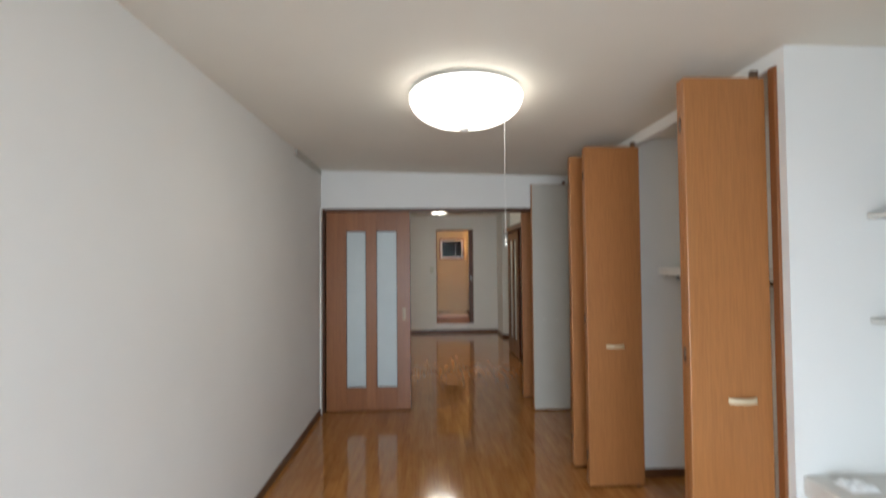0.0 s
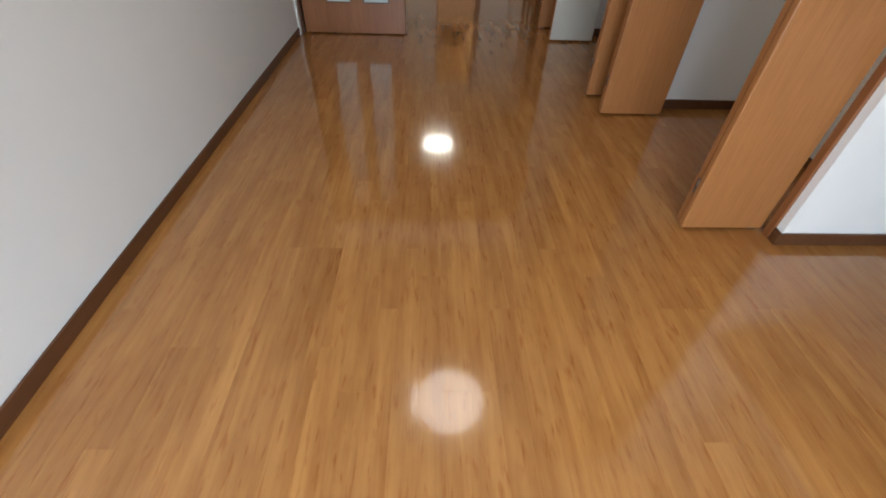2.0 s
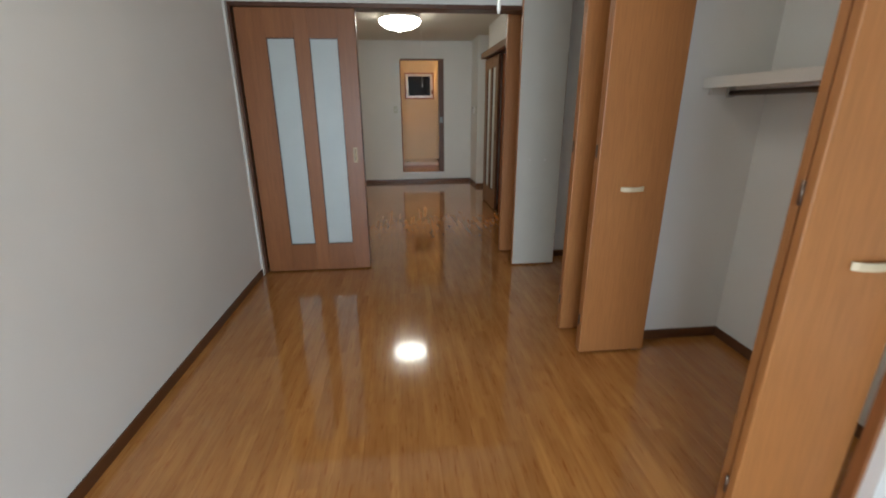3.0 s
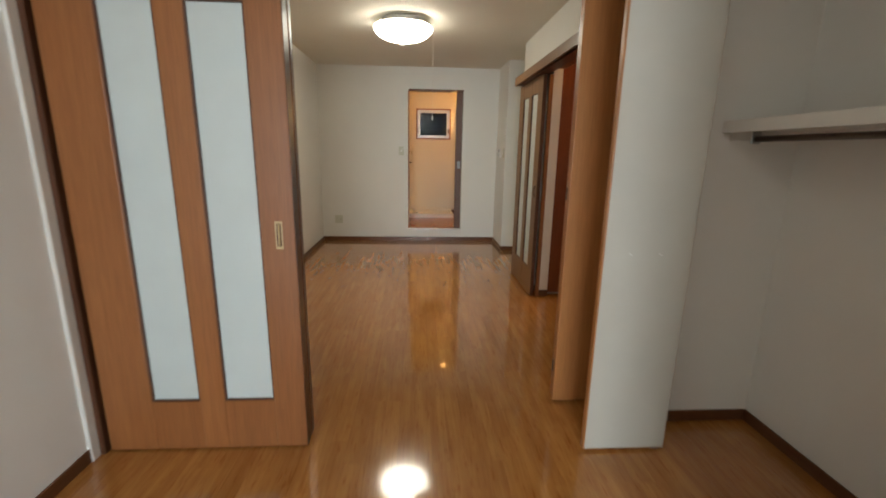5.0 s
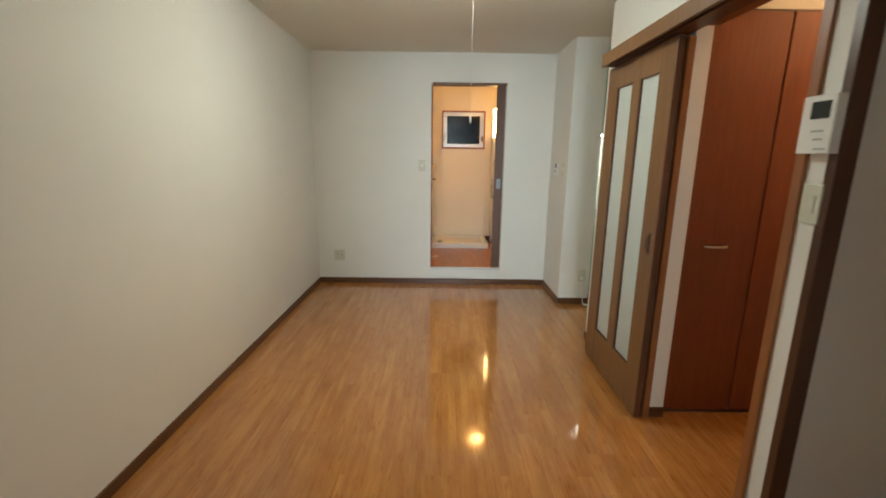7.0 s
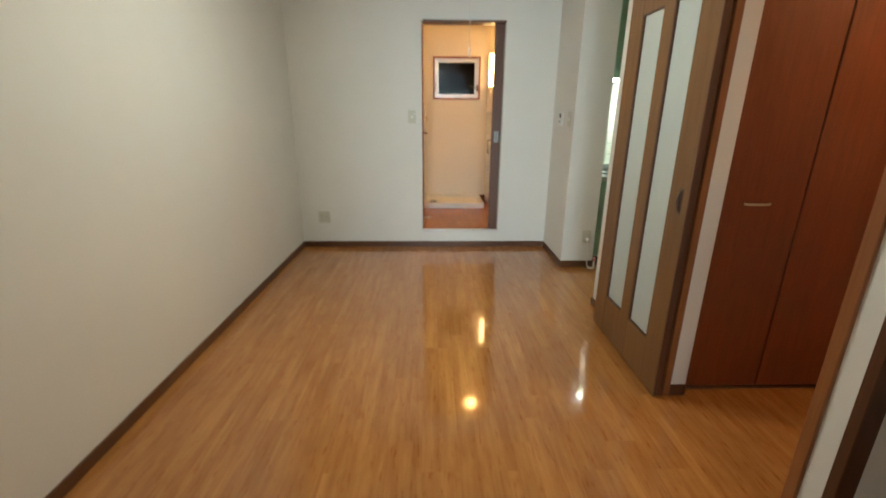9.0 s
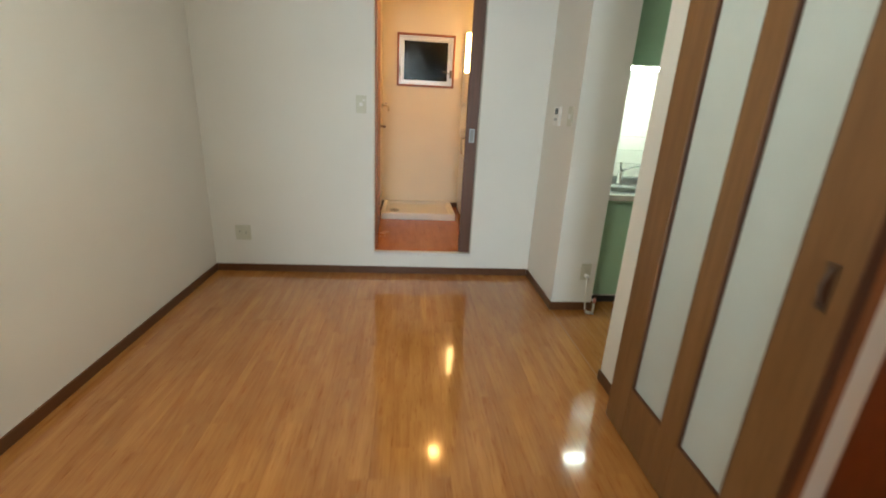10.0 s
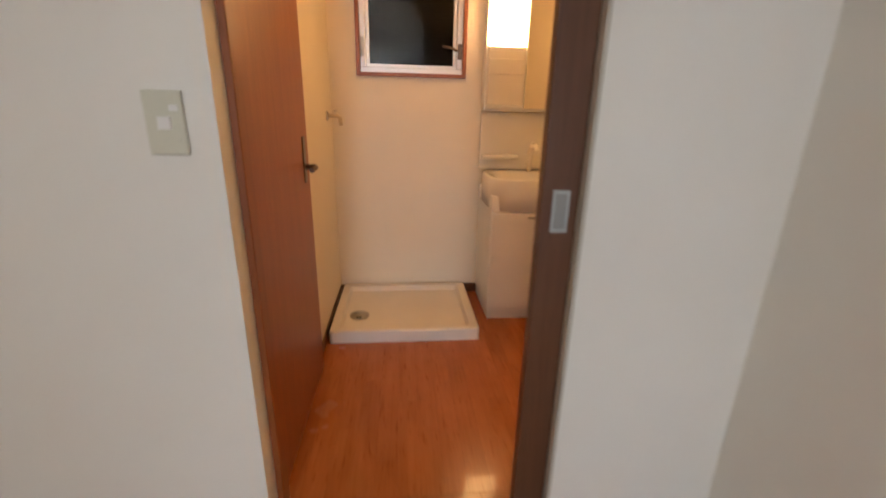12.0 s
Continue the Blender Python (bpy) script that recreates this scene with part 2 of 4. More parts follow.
def tube(points, radius, n=10):
    """A round bar along points."""
    bm = bmesh.new()
    pts = [Vector(p) for p in points]
    rings = []
    for i, p in enumerate(pts):
        d = (pts[min(i + 1, len(pts) - 1)] - pts[max(i - 1, 0)]).normalized()
        side = d.orthogonal().normalized() if i == 0 else (side - d * side.dot(d)).normalized()
        up = d.cross(side)
        rings.append([bm.verts.new(p + radius * (math.cos(2 * math.pi * k / n) * side + math.sin(2 * math.pi * k / n) * up)) for k in range(n)])
    for a, b in zip(rings, rings[1:]):
        for k in range(n):
            bm.faces.new((a[k], a[(k + 1) % n], b[(k + 1) % n], b[k])).smooth = True
    bm.faces.new(rings[0])
    bm.faces.new(rings[-1])
    bmesh.ops.recalc_face_normals(bm, faces=bm.faces)
    return bm


def mesh_of(name, bm, mat):
    me = bpy.data.meshes.new(name)
    bm.to_mesh(me)
    bm.free()
    for m in (mat if isinstance(mat, (list, tuple)) else [mat]):
        me.materials.append(m)
    return me


def part(name, bm, mat, parent=None, label=""):
    ob = new(name, mesh_of(name, bm, mat))
    if parent is not None:
        ob.parent = parent
        ob.matrix_parent_inverse = parent.matrix_basis.inverted()
    return tagged(ob, label=label)


def thing(name, label, category, place=(0, 0, 0), group="", kind=""):
    ob = new(name)
    ob.empty_display_size = 0.05
    ob.location = place
    return tagged(ob, label, category, group, kind)


def structure(name, bm, mat, label, category):
    return tagged(part(name, bm, mat), label, category, kind="structure")


def slab(bm_specs, mat, name, label, category="wall"):
    return structure(name, boxes(*bm_specs), mat, label, category)


def holed_wall(x0, x1, y0, y1, z0, z1, hole):
    """One solid wall along x with a rectangular opening (x, x, z, z) through it."""
    bm = bmesh.new()
    xs, zs = (x0, hole[0], hole[1], x1), (z0, hole[2], hole[3], z1)
    g = [[[bm.verts.new((x, y, z)) for z in zs] for x in xs] for y in (y0, y1)]
    for i in range(3):
        for k in range(3):
            if (i, k) != (1, 1):
                for f in g:
                    bm.faces.new((f[i][k], f[i + 1][k], f[i + 1][k + 1], f[i][k + 1]))
    rim = [(0, 0), (1, 0), (2, 0), (3, 0), (3, 1), (3, 2), (3, 3), (2, 3), (1, 3), (0, 3), (0, 2), (0, 1)]
    for loop in (rim, [(1, 1), (2, 1), (2, 2), (1, 2)]):
        for (a, b), (c, d) in zip(loop, loop[1:] + loop[:1]):
            bm.faces.new((g[0][a][b], g[0][c][d], g[1][c][d], g[1][a][b]))
    bmesh.ops.recalc_face_normals(bm, faces=bm.faces)
    return bm


# ---- plan (metres) ----
XL, XR = -0.935, 1.545          # west wall, east wall and closet front
Y0, YP, YN = -0.90, 4.70, 9.195  # balcony wall, sliding partition, north wall
H = 2.40
CX = 2.07                       # back of the closets
FW = 0.18                       # raised washroom floor

# ---- large structure ----
slab([(XL - 0.12, XL, Y0 - 0.12, 9.31, -0.1, H)], M_WALL, "wall_west", "long plain white wallpapered wall beside the wooden floor")
slab([(XL, WA, Y0 - 0.12, Y0, -0.1, H), (WB, XR, Y0 - 0.12, Y0, -0.1, H),
      (WA, WB, Y0 - 0.12, Y0, 2.05, H), (WA, WB, Y0 - 0.12, Y0, -0.1, 0.06)], M_WALL, "wall_south", "white wallpapered wall with a balcony window")
slab([(XL, XR, YP + 0.005, YP + 0.13, 2.015, H)], M_WALL, "wall_partition", "white wall above the brown sliding partition")
slab([(XL, 0.285, YN, 9.31, -0.1, H), (0.285, 1.056, YN, 9.31, 2.115, H), (0.285, 1.056, YN, 9.31, -0.1, 0.165),
      (1.056, XR, YN, YN + 0.03, -0.1, H), (1.056, 1.9, 9.275, 9.31, -0.1, H)],
     M_WALL, "wall_north", "white wallpapered wall with a narrow washroom doorway")
# east side, south to north: niche, closets, hall opening, kitchen opening, pier
# out of view; its end at y 1.0 is set to cut daylight into the niche
slab([(XR, CX + 0.1, Y0 - 0.12, 1.0, -0.1, H)], M_WALL, "wall_niche_south", "white wallpapered wall end, unseen, set to shade the desk niche")
slab([(2.05, 2.17, 1.0, 2.05, -0.1, H)], M_WALL, "wall_niche_back", "white wallpapered back wall of the desk niche")
slab([(XR, 2.17, 2.05, 2.12, -0.1, H)], M_WALL, "wall_niche_north", "white wallpapered niche wall beside the closet")
slab([(CX, CX + 0.1, 2.12, 6.02, -0.1, H)], M_WALL, "wall_closet_back", "white wallpapered back wall of the closets")
slab([(XR + 0.02, CX, 3.335, 3.42, -0.1, H)], M_WALL, "wall_closet_divider", "white wallpapered wall between two closets")
slab([(XR + 0.02, CX, 4.84, 4.97, -0.1, H)], M_WALL, "wall_closet_end", "white wallpapered wall between closet and next room")
slab([(XR, XR + 0.05, 2.12, 5.915, 2.27, H)], M_WALL, "wall_closet_header", "white band above the closet doors")
slab([(XR, XR + 0.02, 4.80, 5.0, -0.1, 2.27)], M_WALL, "wall_partition_end", "white wall end beside the sliding partition")
slab([(XR, 2.6, 5.915, 6.02, -0.1, H), (XR, XR + 0.08, 6.02, 6.72, 1.99, H), (XR, XR + 0.08, 6.72, 7.76, -0.1, H)],
     M_WALL, "wall_east", "white wallpapered wall with a hall doorway")
slab([(XR, 1.83, 8.57, YN, -0.1, H)], M_WALL, "wall_pier", "white wallpapered square pier beside the kitchen")
slab([(1.83, 3.52, 9.16, 9.275, -0.1, H), (3.4, 3.52, 5.87, 9.16, -0.1, H), (2.6, 3.52, 5.87, 6.02, -0.1, H)],
     M_WALL, "wall_kitchen", "white kitchen and hall wall")
slab([(3.24, 3.4, 6.80, 6.88, -0.1, H), (XR + 0.08, 3.24, 6.801, 6.88, -0.1, H)], M_WALL, "wall_hall", "white wall of the hall beside the storage doors")
# washroom shell
slab([(0.125, 0.245, 9.31, 11.0, -0.1, H)], M_WASH, "wall_washroom_west", "cream wallpapered washroom side wall with a door")
structure("wall_washroom_north", holed_wall(0.245, 1.85, 10.89, 11.0, -0.1, H, (0.395, 1.008, 1.50, 2.02)), M_WASH, "cream wallpapered washroom wall around a small window", "wall")
slab([(1.75, 1.85, 9.31, 10.89, -0.1, H)], M_WASH, "wall_washroom_east", "cream wallpapered washroom side wall beside the vanity")
# unseen box added behind the washroom window to keep the sky out
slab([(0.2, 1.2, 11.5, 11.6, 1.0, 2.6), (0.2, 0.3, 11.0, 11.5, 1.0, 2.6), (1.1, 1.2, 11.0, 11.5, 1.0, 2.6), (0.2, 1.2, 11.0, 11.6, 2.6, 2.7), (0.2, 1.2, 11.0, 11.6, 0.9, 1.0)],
     M_BACKING, "wall_window_backing", "unseen near-black box added behind the washroom window")

slab([(XL - 0.12, 3.52, Y0 - 0.12, 11.0, H, H + 0.1)], M_CEIL, "ceiling", "beige papered flat ceiling", "ceiling")

bm = bmesh.new()
prof = [(XL, H - 0.0005), (1.545, 2.335), (2.17, 2.332), (2.17, H - 0.0004), (XL, H - 0.0004)]
a = [bm.verts.new((x, Y0, z)) for x, z in prof]
b = [bm.verts.new((x, YP + 0.02, z)) for x, z in prof]
bm.faces.new(a)
bm.faces.new(b)
for k in range(len(prof)):
    bm.faces.new((a[k], a[(k + 1) % len(prof)], b[(k + 1) % len(prof)], b[k]))
bmesh.ops.recalc_face_normals(bm, faces=bm.faces)
structure("ceiling_south", bm, M_CEIL, "beige papered ceiling of the front room", "ceiling")

floor = slab([(XL, 3.4, Y0, YN, -0.1, -0.005)], M_JOINT, "floor", "glossy varnished brown plank floor", "floor")
wash_floor = slab([(0.245, 1.75, 9.31, 10.89, -0.05, FW - 0.005), (0.285, 1.062, 9.225, 9.31, 0.165, FW - 0.005)],
                  M_JOINT_W, "floor_washroom", "raised red-brown plank floor of the washroom", "floor")

# baseboards
BB, BT = 0.058, 0.009


def baseboard(specs, label="dark brown wooden baseboard along a white wall"):
    bm = bmesh.new()
    for sp in specs:
        add_box(bm, *sp, bevel=0.002)
    return structure("baseboard", bm, M_BASE, label, "baseboard")


baseboard([(XL, XL + BT, Y0, YP - 0.02, 0, BB)])
baseboard([(XL, XL + BT, YP + 0.14, YN, 0, BB)])
baseboard([(XL + BT, XR - BT, YN - BT, YN, 0, BB)])
baseboard([(XR - BT, XR, 8.57, YN - BT, 0, BB), (XR - BT, 1.83, 8.57 - BT, 8.57, 0, BB)])
baseboard([(XR - BT, XR, 2.045, 2.085, 0, BB), (XR - BT, 2.05 - BT, 2.05 - BT, 2.05, 0, BB), (2.05 - BT, 2.05, 1.0, 2.05, 0, BB)])
baseboard([(XR + 0.03, CX - BT, 3.335 - BT, 3.335, 0, BB), (CX - BT, CX, 2.12, 3.335, 0, BB)])
baseboard([(XR + 0.03, CX - BT, 4.84 - BT, 4.84, 0, BB), (CX - BT, CX, 3.42, 4.84, 0, BB)])
baseboard([(XR + 0.06, CX - BT, 5.915 - BT, 5.915, 0, BB), (CX - BT, CX, 4.97, 5.915 - BT, 0, BB)])
baseboard([(XR - BT, XR, 5.919, 5.985, 0, BB)])
baseboard([(XR - BT, XR, 6.72, 7.76, 0, BB), (XR - BT, XR + 0.08, 7.76, 7.76 + BT, 0, BB), (XR - BT, XR + 0.08, 6.72 - BT, 6.72, 0, BB)])
baseboard([(0.245, 0.245 + BT, 10.08, 10.89, FW, FW + BB), (0.254, 1.75, 10.89 - BT, 10.89, FW, FW + BB)], "dark brown wooden baseboard along the cream washroom wall")

# door and closet frames
structure("trim", boxes((XL, XL + 0.035, YP - 0.012, YP + 0.14, 0, 2.015), (XL + 0.035, XR, YP - 0.012, YP + 0.14, 1.985, 2.0145),
                        (XR - 0.03, XR - 0.001, 4.79, YP + 0.14, 0, 1.985), bevel=0.002), M_FRAME, "dark brown wooden frame of the sliding partition", "door frame")
structure("trim", boxes((XR - 0.012, XR + 0.05, 2.085, 2.12, 0, 2.27), bevel=0.002), M_DOOR, "brown wooden closet jamb", "door frame")
structure("trim", boxes((XR - 0.012, XR + 0.018, 3.335, 3.42, 0, 2.27), bevel=0.002), M_FOLD, "brown wooden closet jamb between two openings", "door frame")
structure("trim", boxes((XR - 0.004, XR + 0.055, 5.884, 5.918, 0, 2.27), bevel=0.002), M_FRAME, "dark brown wooden jamb of the open closet", "door frame")
structure("trim", boxes((XR - 0.012, XR + 0.09, 5.985, 6.025, 0, 1.985), (1.512, XR - 0.001, 6.705, 6.735, 0, 1.925), (XR - 0.006, XR + 0.09, 6.025, 6.70, 1.965, 1.9849), bevel=0.002),
          M_DOOR, "brown wooden frame of the hall doorway", "door frame")
structure("trim", boxes((0.302, 1.056, YN - 0.006, 9.316, 2.098, 2.118), bevel=0.002),
          M_POCKET, "thin brown wooden frame of the washroom doorway", "door frame")
structure("trim", boxes((1.046, 1.0555, YN - 0.003, YN + 0.029, 0.184, 2.097), bevel=0.002), M_INNER, "pale strip beside the pocket door", "door frame")
structure("trim", boxes((0.283, 0.302, 9.262, 9.316, 0.183, 2.098), bevel=0.002), M_WASHDOOR, "orange-brown wooden jamb of the washroom doorway", "door frame")
structure("trim", boxes((0.283, 1.064, YN - 0.008, YN + 0.035, 0.160, 0.183), bevel=0.002), M_ALU, "pale metal sill under the washroom doorway", "sill")


structure("trim", boxes((XL, XL + 0.016, YP - 0.055, YP - 0.013, 0.0, 2.0145), bevel=0.001), M_WHITE, "white corner strip beside the sliding door frame", "trim")
structure("trim", boxes((XL, XL + 0.02, 3.86, YP - 0.06, 2.345, 2.399), bevel=0.003), M_INNER, "grey-beige strip high on the white wall", "trim")

# ---- sliding partition panels ----
def glazed_door(name, label, w, h, t, panes, pane_z, mat, handle_x, group="", pull=None):
    """A framed sliding door in its own x-z plane, front at y = 0, with tall frosted panes."""
    d = thing(name, label, "sliding door", group=group)
    z0, z1 = pane_z
    xs = [0.0] + [v for p in panes for v in p] + [w]
    for i in range(0, len(xs), 2):
        part("stile", boxes((xs[i], xs[i + 1], 0, t, 0, h), bevel=0.003, seg=2), mat, d)
    for a, b in panes:
        part("rail", boxes((a, b, 0.0015, t - 0.0015, 0, z0)), mat, d)
        part("rail", boxes((a, b, 0.0015, t - 0.0015, z1, h)), mat, d)
        part("pane", boxes((a, b, t * 0.5 - 0.002, t * 0.5 + 0.002, z0, z1)), M_FROST, d, "pale frosted glass pane")
        part("bead", boxes((a, a + 0.006, 0.004, t * 0.5 - 0.002, z0, z1), (b - 0.006, b, 0.004, t * 0.5 - 0.002, z0, z1),
                           (a + 0.006, b - 0.006, 0.004, t * 0.5 - 0.002, z0, z0 + 0.006), (a + 0.006, b - 0.006, 0.004, t * 0.5 - 0.002, z1 - 0.006, z1)), M_FRAME, d)
    part("edge", boxes((w if handle_x > w / 2 else -0.0025, w + 0.0025 if handle_x > w / 2 else 0.0, 0.002, t - 0.002, 0.004, h - 0.004)), M_FRAME, d, "dark door edge")
    if handle_x is not None:
        hd = part("handle", boxes((handle_x - 0.014, handle_x - 0.009, -0.003, 0.002, 0.892, 1.003), (handle_x + 0.009, handle_x + 0.014, -0.003, 0.002, 0.892, 1.003),
                                  (handle_x - 0.009, handle_x + 0.009, -0.003, 0.002, 0.892, 0.902), (handle_x - 0.009, handle_x + 0.009, -0.003, 0.002, 0.993, 1.003)), pull or M_PULL, d, "brass recessed pull")
        part("recess", boxes((handle_x - 0.009, handle_x + 0.009, -0.0012, 0.001, 0.902, 0.993)), M_FRAME, hd)
        part("bow", tube([(handle_x + 0.004 * math.sin(math.pi * k / 8), -0.001 - 0.012 * math.sin(math.pi * k / 8), 0.901 + 0.093 * k / 8) for k in range(9)], 0.0042, 8), pull or M_PULL, hd)
    return d


PW = 0.832
first = glazed_door("sliding_door", "brown wooden sliding door with two frosted glass strips, slid open", PW, 1.972, 0.034,
                    [(0.197, 0.395), (0.497, 0.703)], (0.225, 1.78), M_DOOR, 0.772, "stacked sliding doors")
first.matrix_basis = pose(-0.886, YP + 0.002, 0.010)
copy_thing(first, pose(-0.889, YP + 0.042, 0.010))
copy_thing(first, pose(-0.887, YP + 0.082, 0.010))

# hanging glazed door before the hall doorway, and its rail
kd = glazed_door("sliding_door", "brown wooden hanging sliding door with two frosted glass strips", 0.800, 1.915, 0.034,
                 [(0.145, 0.350), (0.445, 0.655)], (0.235, 1.785), M_KDOOR, 0.055, "", M_DARKMETAL)
kd.matrix_basis = Matrix.Translation((1.455, 6.692, 0.012)) @ Matrix(((0, 1, 0, 0), (1, 0, 0, 0), (0, 0, 1, 0), (0, 0, 0, 1)))
rail = thing("door_rail", "brown wooden rail box above the hanging sliding door", "rail")
part("rail_front", boxes((1.378, 1.396, 5.70, 7.43, 1.928, 2.0), bevel=0.002), M_KDOOR, rail)
part("rail_top", boxes((1.396, XR, 5.70, 7.43, 1.984, 1.999)), M_KDOOR, rail)
part("rail_end", boxes((1.396, XR, 5.702, 5.718, 1.93, 1.984)), M_KDOOR, rail)
part("rail_end", boxes((1.396, XR, 7.412, 7.428, 1.93, 1.984)), M_KDOOR, rail)
part("track", boxes((1.425, 1.515, 5.718, 7.412, 1.932, 1.984)), M_FRAME, rail)


# ---- folding closet doors ----
def leaf(parent, name, x0, x1, y0, y1, z0, z1, white_side):
    """Brown edged panel with one white inner face; white_side: -1 faces south, 1 faces north."""
    p = part(name, boxes((x0, x1, y0, y1, z0, z1), bevel=0.004, seg=2), M_FOLD, parent)
    yy = (y0 - 0.0012, y0 + 0.001) if white_side < 0 else (y1 - 0.001, y1 + 0.0012)
    part("inner_face", boxes((x0 + 0.008, x1 - 0.004, *yy, z0 + 0.004, z1 - 0.004)), M_INNER, p, "off-white inner face")
    return p


def closet_handle(parent, x, y, z, half=0.011):
    bm = bmesh.new()
    n = 10
    rows = []
    for i in range(n + 1):
        u = i / n
        out = 0.020 * math.sin(math.pi * min(1.0, u * 1.0)) ** 0.6
        rows.append((x - 0.06 + 0.12 * u, y - 0.004 - out))
    for (xa, ya), (xb, yb) in zip(rows, rows[1:]):
        q = [bm.verts.new(v) for v in ((xa, ya, z - half), (xb, yb, z - half), (xb, yb, z + half), (xa, ya, z + half),
                                       (xa, ya + 0.006, z - half), (xb, yb + 0.006, z - half), (xb, yb + 0.006, z + half), (xa, ya + 0.006, z + half))]
        for f in ((0, 1, 2, 3), (7, 6, 5, 4), (0, 4, 5, 1), (3, 2, 6, 7)):
            bm.faces.new([q[k] for k in f])
    return part("handle", bm, M_BRASS, parent, "pale brass bow handle")


def folding_door(label, x0, x1, y, leaves, handle=None, first_white=1, z1=2.243):
    d = thing("folding_door", label, "closet door", (x0, y, 0.01), group="open folding closet doors")
    white = first_white
    for k in range(leaves):
        ya = y + k * 0.034
        leaf(d, "door_leaf", x0 + 0.004 * k, x1, ya, ya + 0.028, 0.012, z1, white)
        white = -white
    for z in (0.2, 1.1, 2.05):
        if leaves > 1:
            part("hinge", lathe([(0.005, z - 0.03), (0.005, z + 0.03)], n=10, centre=(x0 - 0.001, y + 0.031, 0)), M_DARKMETAL, d)
    part("pivot", boxes((x1 - 0.05, x1 - 0.02, y + 0.008, y + 0.022, 0.0, 0.012)), M_DARKMETAL, d)
    part("pivot", boxes((x1 - 0.05, x1 - 0.02, y + 0.008, y + 0.022, z1, 2.275)), M_DARKMETAL, d)
    if handle:
        closet_handle(d, handle, y, 0.918)
    return d


folding_door("light brown wooden folding door, folded open beside the niche", 1.192, 1.534, 2.135, 2, 1.405)
folding_door("light brown wooden folding door, folded open between the closets", 1.176, 1.545, 3.215, 2, 1.36)
folding_door("light brown wooden folding door leaf of the second closet", 1.167, 1.53, 3.485, 2)
white_leaf = folding_door("open closet door leaf showing its off-white inner face", 1.16, 1.53, 4.632, 1, None, -1)
for mx in (1.274, 1.398):
    part("screw_mark", tube([(mx - 0.008, 4.6305, 0.906), (mx + 0.008, 4.6305, 0.898)], 0.0012, 6), M_WPLASTIC, white_leaf)
folding_door("brown wooden folding door of the third closet, folded open", 1.143, 1.53, 5.012, 2)


# ---- closet shelves and rods ----
def closet_shelf(y0, y1, label):
    s = thing("closet_shelf", label, "shelf", (1.9, (y0 + y1) / 2, 1.40), group="closet shelves")
    part("board", boxes((1.735, CX, y0, y1, 1.395, 1.432), bevel=0.003), M_WHITE, s)
    part("edge", boxes((1.722, 1.7345, y0, y1, 1.385, 1.434), bevel=0.002), M_WHITE, s)
    part("cleat", boxes((1.76, CX, y0, y0 + 0.018, 1.355, 1.3945)), M_WHITE, s)
    part("cleat", boxes((1.76, CX, y1 - 0.018, y1, 1.355, 1.3945)), M_WHITE, s)
    r = thing("hanging_rod", "dark metal hanging rod under the closet shelf", "rod", (1.86, y0, 1.36), group="closet rods")
    part("rod", tube([(1.86, y0 + 0.02, 1.362), (1.86, y1 - 0.02, 1.362)], 0.0125, 14), M_DARKMETAL, r)
    for y in (y0 + 0.018, y1 - 0.028):
        part("bracket", boxes((1.84, 1.88, y, y + 0.010, 1.342, 1.3945), bevel=0.002), M_STEEL, r)


closet_shelf(2.12, 3.335, "off-white closet shelf with a thick front edge")
closet_shelf(3.42, 4.84, "off-white shelf of the second closet")
closet_shelf(4.97, 5.915, "off-white shelf of the third closet")

# ---- niche: desk and wall shelves ----
desk = thing("built_in_desk", "grey-white built-in desk top in the wall niche", "desk", (1.8, 1.2, 0.65))
part("desk_top", boxes((1.572, 2.05, 1.0, 2.05, 0.583, 0.655), bevel=0.008, seg=3), M_DESK, desk)
part("cleat", boxes((1.65, 2.04, 2.03, 2.05, 0.545, 0.5825)), M_DESK, desk)
for z in (1.245, 1.655):
    sh = thing("wall_shelf", "thin grey-white shelf on the niche wall", "shelf", (1.95, 1.2, z), group="niche shelves")
    part("board", boxes((1.86, 2.05, 1.0, 2.05, z - 0.012, z + 0.012), bevel=0.003), M_DESK, sh)
pk = thing("paper_packet", "crumpled white plastic packet lying on the desk", "packet", (1.68, 1.93, 0.655))
bm = bmesh.new()
bmesh.ops.create_grid(bm, x_segments=14, y_segments=9, size=0.5)
for v in bm.verts:
    x, y = v.co.x, v.co.y
    edge = max(0.0, 1 - max(abs(x), abs(y)) * 2)
    hgt = 0.003 + min(1, edge * 4) * (0.014 + 0.012 * noise.noise(Vector((x * 6, y * 5, 1.3))))
    v.co = Vector((1.69 + x * 0.11, 1.955 + y * 0.07, 0.655 + hgt))
ext = bmesh.ops.extrude_face_region(bm, geom=bm.faces[:])
for v in [g for g in ext["geom"] if isinstance(g, bmesh.types.BMVert)]:
    v.co.z = 0.6555
bmesh.ops.recalc_face_normals(bm, faces=bm.faces)
part("packet_body", bm, M_WPLASTIC, pk)


